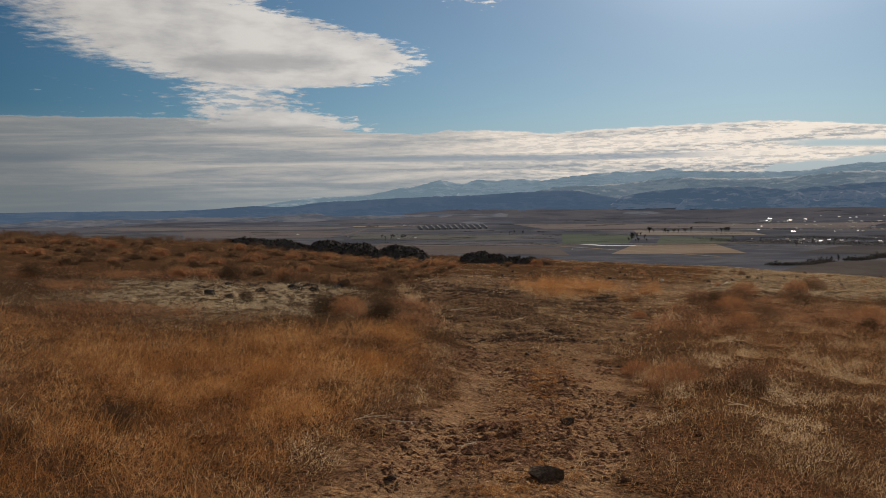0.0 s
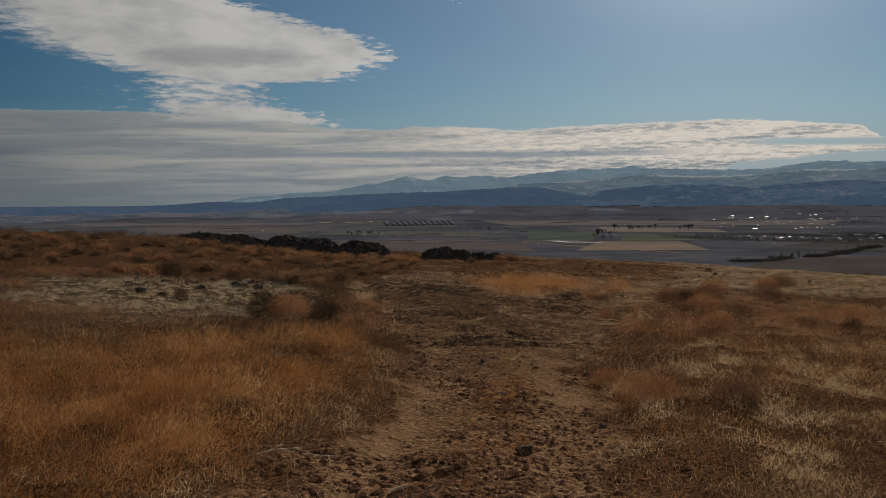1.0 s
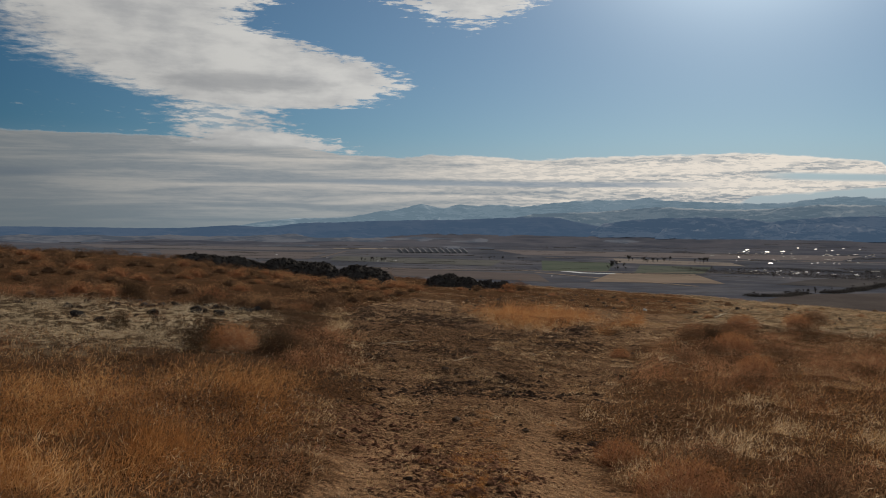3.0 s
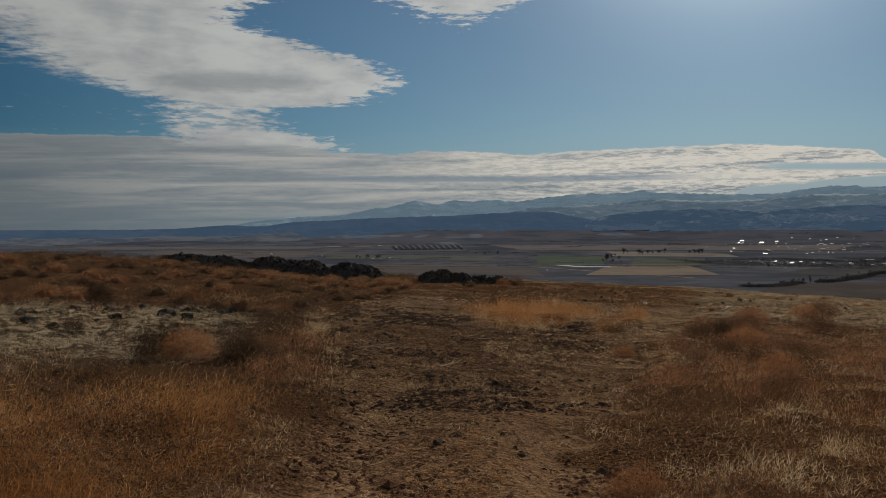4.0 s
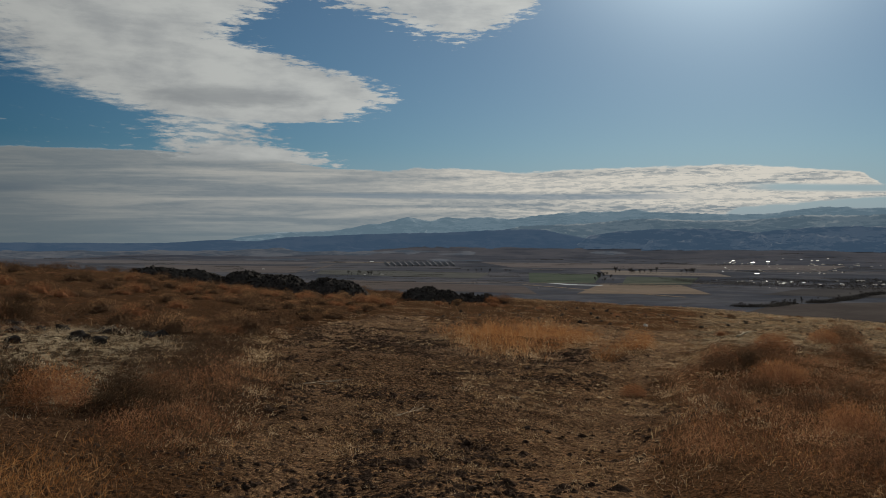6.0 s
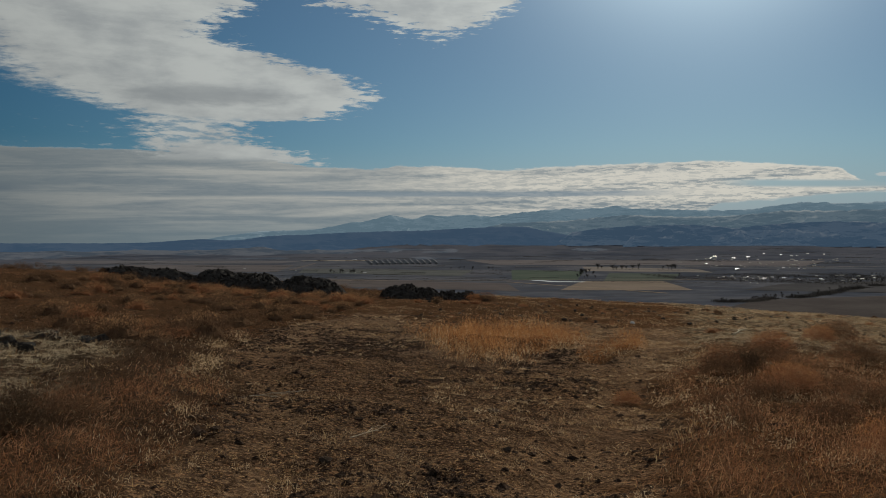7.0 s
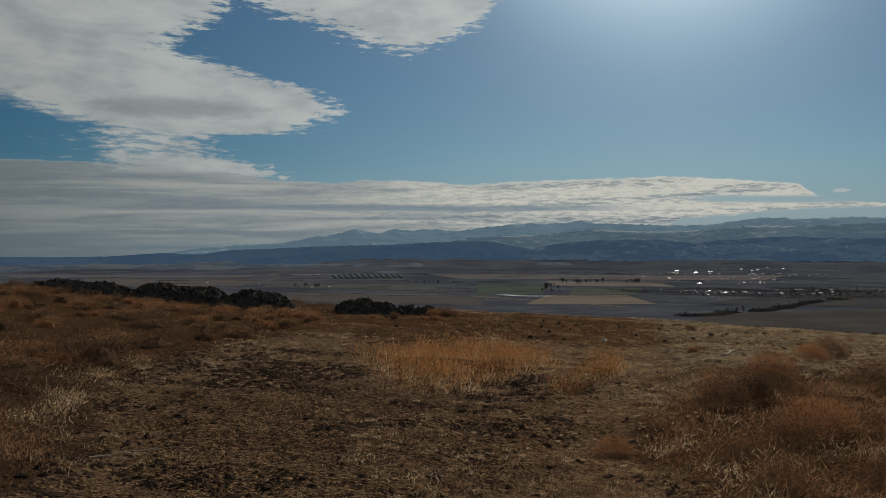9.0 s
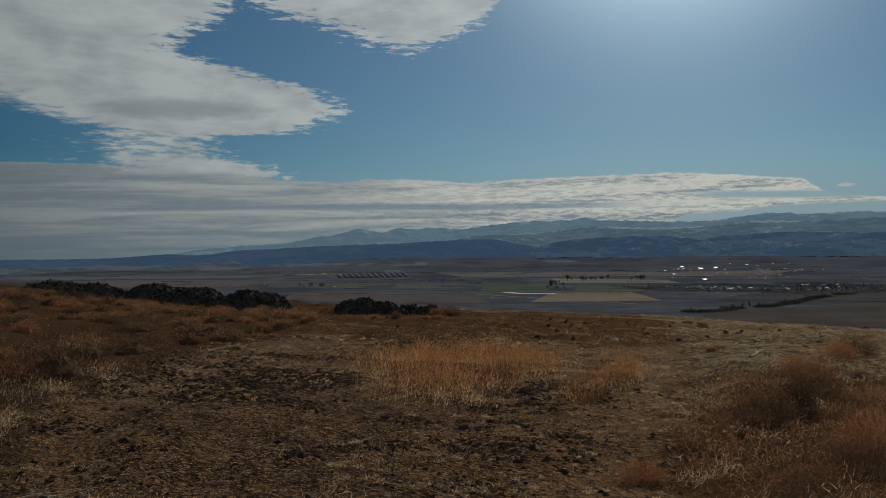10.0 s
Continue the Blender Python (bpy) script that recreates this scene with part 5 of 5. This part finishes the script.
def build_town():
    rng = np.random.default_rng(23)
    kinds = [make_house("house", "small pale house with a white metal roof", 8, 6, 2.6, 13, ROOF), make_house("barn", "long white-roofed farm building", 12, 7, 2.8, 13, ROOF),
             make_house("house", "small house with a dull grey roof", 14, 9, 3.0, 24, TIN),
             make_house("house", "small house with a weathered pale grey roof", 8, 6, 2.6, 13, DULL_ROOF)]
    upper = [(1182, 2971, 19), (1131, 2870, 10), (1198, 2841, 20), (1270, 2884, 19), (1031, 2740, 8), (1433, 2980, 14), (1396, 3040, 10), (1438, 2909, 10), (1467, 2927, 12), (1565, 3042, 9), (1614, 3019, 10),
             (819, 1921, 15), (907, 2339, 9), (802, 2084, 6), (864, 2200, 5), (964, 1994, 8), (919, 1929, 6), (1036, 2054, 6), (981, 1949, 6)]
    lower = [(621, 1542, 4), (641, 1515, 5), (690, 1572, 6), (627, 1434, 5), (663, 1488, 5), (603, 1364, 4), (607, 1346, 4), (690, 1503, 8), (723, 1541, 9), (734, 1516, 9), (732, 1452, 6), (786, 1482, 8),
             (-76, 1776, 7), (-60, 1790, 4), (-40, 1799, 9), (-198, 1922, 8), (-332, 2058, 10), (216, 1321, 4), (-95, 2735, 20)]
    spots = [(x, y, 1 if w > 7 else rng.choice([0, 3]), w * 0.66 / (12.8 if w > 7 else 8.8)) for x, y, w in upper + lower]
    for _ in range(26):
        a, q = radians(rng.uniform(21.0, 32.0)), rng.uniform(2840, 3100)
        spots.append((q * math.sin(a), q * math.cos(a), rng.choice(4, p=[0.0, 0.0, 0.7, 0.3]), rng.uniform(0.5, 0.9)))
    for _ in range(22):
        spots.append((rng.uniform(860, 1250), rng.uniform(1850, 2450), 2, rng.uniform(0.4, 0.7)))
    for _ in range(22):
        spots.append((rng.uniform(600, 960), rng.uniform(1400, 1620), rng.choice(4, p=[0.0, 0.0, 0.8, 0.2]), rng.uniform(0.35, 0.6)))
    first = [True] * 4
    for x, y, k, size in spots:
        k = int(k)
        ob = kinds[k] if first[k] else copy_thing(kinds[k], Matrix())
        first[k] = False
        put_house(ob, x, y, -math.degrees(math.atan2(x, y)) + (rng.normal(0, 12) if k < 2 else rng.uniform(0, 180)), size)


build_town()


def panel_rows():
    """Long slanting rows of panels on the plain."""
    ob = new("solar_array")
    ob.matrix_basis = pose(0, 0, VALLEY)
    tagged(ob, "rows of dark tilted solar panels with pale rims", "solar array")
    for k in range(12):
        x = -40 + k * 16.5
        y0, y1 = 2330 + k * 5, 2640 + k * 8
        dx = x * 0.135 - 11
        v = [(x, y0, 0.6), (x + 7, y0, 4.2), (x + 7 + dx, y1, 4.2), (x + dx, y1, 0.6), (x, y0, 0.2), (x + 7, y0, 3.8), (x + 7 + dx, y1, 3.8), (x + dx, y1, 0.2)]
        row = part("panel", mesh_of("panel", v, quads=[(0, 1, 2, 3), (7, 6, 5, 4), (0, 4, 5, 1), (1, 5, 6, 2), (2, 6, 7, 3), (3, 7, 4, 0)], mat=GLASS), ob, "dark tilted panels")
        v = [(x + 7, y0, 4.6), (x + 9, y0, 4.6), (x + 9 + dx, y1, 4.6), (x + 7 + dx, y1, 4.6), (x + 7, y0, 0), (x + 9, y0, 0), (x + 9 + dx, y1, 0), (x + 7 + dx, y1, 0)]
        part("frame", mesh_of("frame", v, quads=[(0, 1, 2, 3), (0, 4, 5, 1), (1, 5, 6, 2), (2, 6, 7, 3), (3, 7, 4, 0)], mat=FRAME), row, "pale metal frame")
    return ob


panel_rows()


def make_tree(label, seed, tall):
    """A bare winter tree: trunk, limbs and a thin crown of twigs."""
    rng = np.random.default_rng(seed)
    v, f = [], []

    def stick(a, b, ra, rb):
        k = len(v)
        side = np.cross(b - a, rng.normal(0, 1, 3))
        side /= np.linalg.norm(side)
        other = np.cross(b - a, side)
        other /= np.linalg.norm(other)
        for p, r in ((a, ra), (b, rb)):
            for q in (0, 2.09, 4.19):
                v.append(p + side * math.cos(q) * r + other * math.sin(q) * r)
        for q in range(3):
            f.append((k + q, k + (q + 1) % 3, k + 3 + (q + 1) % 3, k + 3 + q))
    top = np.array([rng.normal(0, 0.04), rng.normal(0, 0.04), 0.55]) * tall
    stick(np.array([0, 0, -0.3]), top, 0.035 * tall, 0.018 * tall)
    tips = []
    for k in range(9):
        a = rng.uniform(0, 6.28)
        s = top * rng.uniform(0.35, 1.0)
        e = s + np.array([math.cos(a) * 0.3, math.sin(a) * 0.3, rng.uniform(0.2, 0.42)]) * tall * rng.uniform(0.6, 1.0)
        stick(s, e, 0.014 * tall, 0.005 * tall)
        tips.append((s, e))
    ob = new("tree", mesh_of("trunk", np.array(v), quads=f, mat=THICKET))
    tagged(ob, label, "tree", "bare trees in the valley")
    n = 240
    pos, reach = [], []
    for k in range(n):
        s, e = tips[rng.integers(9)]
        p = s + (e - s) * rng.uniform(0.3, 1.0)
        pos.append(p)
        reach.append(rng.normal(0, 0.09, 3) * tall + np.array([0, 0, 0.06 * tall]))
    pos, reach = np.array(pos), np.array(reach)
    side = np.cross(reach, rng.normal(0, 1, (n, 3)))
    side = side / np.linalg.norm(side, axis=1)[:, None] * 0.010 * tall
    tv = np.stack([pos - side, pos + side, pos + reach], 1)
    part("crown", mesh_of("crown", tv, tris=np.arange(n * 3).reshape(-1, 3), mat=THICKET), ob, "bare brown twigs")
    return ob


def build_trees():
    rng = np.random.default_rng(29)
    kinds = [make_tree("bare leafless tree on the valley floor", 401 + k, 9.0 + k) for k in range(3)]
    spots = [(409 + rng.normal(0, 14), 1715 + rng.normal(0, 30), rng.uniform(0.7, 1.3)) for _ in range(12)]
    spots += [(380 + rng.normal(0, 8), 1550 + rng.normal(0, 20), rng.uniform(0.5, 0.9)) for _ in range(5)]
    for x, y in ((523, 1898), (560, 1959), (594, 1986), (656, 1932), (678, 1963), (510, 1972)):
        spots += [(x + rng.normal(0, 5), y + rng.normal(0, 8), rng.uniform(0.9, 1.5)) for _ in range(3)]
    for k in range(40):
        u = rng.uniform()
        spots.append((395 + 360 * u + rng.normal(0, 9), 975 + 300 * u ** 1.3 + rng.normal(0, 9), rng.uniform(0.35, 0.65)))
    spots += [(rng.uniform(560, 1000), rng.uniform(1330, 1640), rng.uniform(0.4, 0.75)) for _ in range(70)]
    spots += [(-80 + rng.normal(0, 22), 1800 + rng.normal(0, 12), rng.uniform(0.5, 1.0)) for _ in range(10)]
    spots += [(rng.uniform(150, 260), rng.uniform(1960, 2060), rng.uniform(0.5, 0.9)) for _ in range(8)]
    first = [True] * 3
    for x, y, s in spots:
        k = int(rng.integers(3))
        ob = kinds[k] if first[k] else copy_thing(kinds[k], Matrix())
        first[k] = False
        ob.matrix_basis = pose(x, y, float(land(x, y)), 0, 0, rng.uniform(0, 360)) @ Matrix.Diagonal((s * 1.2, s * 1.2, s, 1))


build_trees()


def thicket(name, label, x, y, tall, rng):
    """A mass of bare brush: short slivers that fill low domes."""
    n = len(x)
    v = strands(rng, n, np.full(n, 2.2), tall, tall * 0.55, rng.uniform(0.6, 1.5, n), 0.1) + np.stack([x, y, land(x, y)], -1)[:, None]
    me = with_tone(mesh_of(name, v, tris=np.arange(n * 3), mat=THICKET), np.repeat(np.clip(0.5 + 0.5 * vnoise(x * 0.05, y * 0.05, 6), 0, 1), 3))
    tagged(new(name, me), label, "thicket", kind="stuff")


def woods():
    rng = np.random.default_rng(37)
    k = rng.uniform(0, 1, 16000)
    x = 388 + 400 * k + rng.normal(0, 5, 16000)
    y = 968 + 330 * k ** 1.3 + rng.normal(0, 6, 16000) + 16 * vnoise(k * 9, k * 0, 3)
    ok = vnoise(k * 28, k * 0, 8) > -0.45
    thicket("thicket", "dark bare brush along the creek", x[ok], y[ok], (rng.uniform(0.6, 3.4, 16000) * (1 + 0.6 * vnoise(k * 60, k * 0, 4)))[ok], rng)
    x, y = rng.uniform(510, 1250, 24000), rng.uniform(1300, 1680, 24000)
    ok = (y > 1480 - (x - 510) * 0.9) & (fbm(x * 0.012, y * 0.008, 5, 3) > -0.25)
    thicket("thicket", "dark bare trees round the valley town", x[ok], y[ok], rng.uniform(0.8, 4.0, ok.sum()), rng)
    rows = rng.uniform(0, 1, (120, 4))
    pick, along = rng.integers(0, 120, 40000), rng.uniform(-1, 1, 40000)
    y = 1350 + rows[pick, 1] * 1900 + along * 40 * (rows[pick, 3] - 0.5) + rng.normal(0, 5, 40000)
    x = (rows[pick, 0] * 2.1 - 0.9) * (1350 + rows[pick, 1] * 1900) * 0.5 + along * (30 + 150 * rows[pick, 2])
    ok = vnoise(x * 0.03, y * 0.02, 5) > -0.3
    thicket("thicket", "thin dark hedges between the fields", x[ok], y[ok], rng.uniform(0.5, 2.4, ok.sum()) * (1 + smooth(y[ok], 1600, 3000)), rng)


woods()
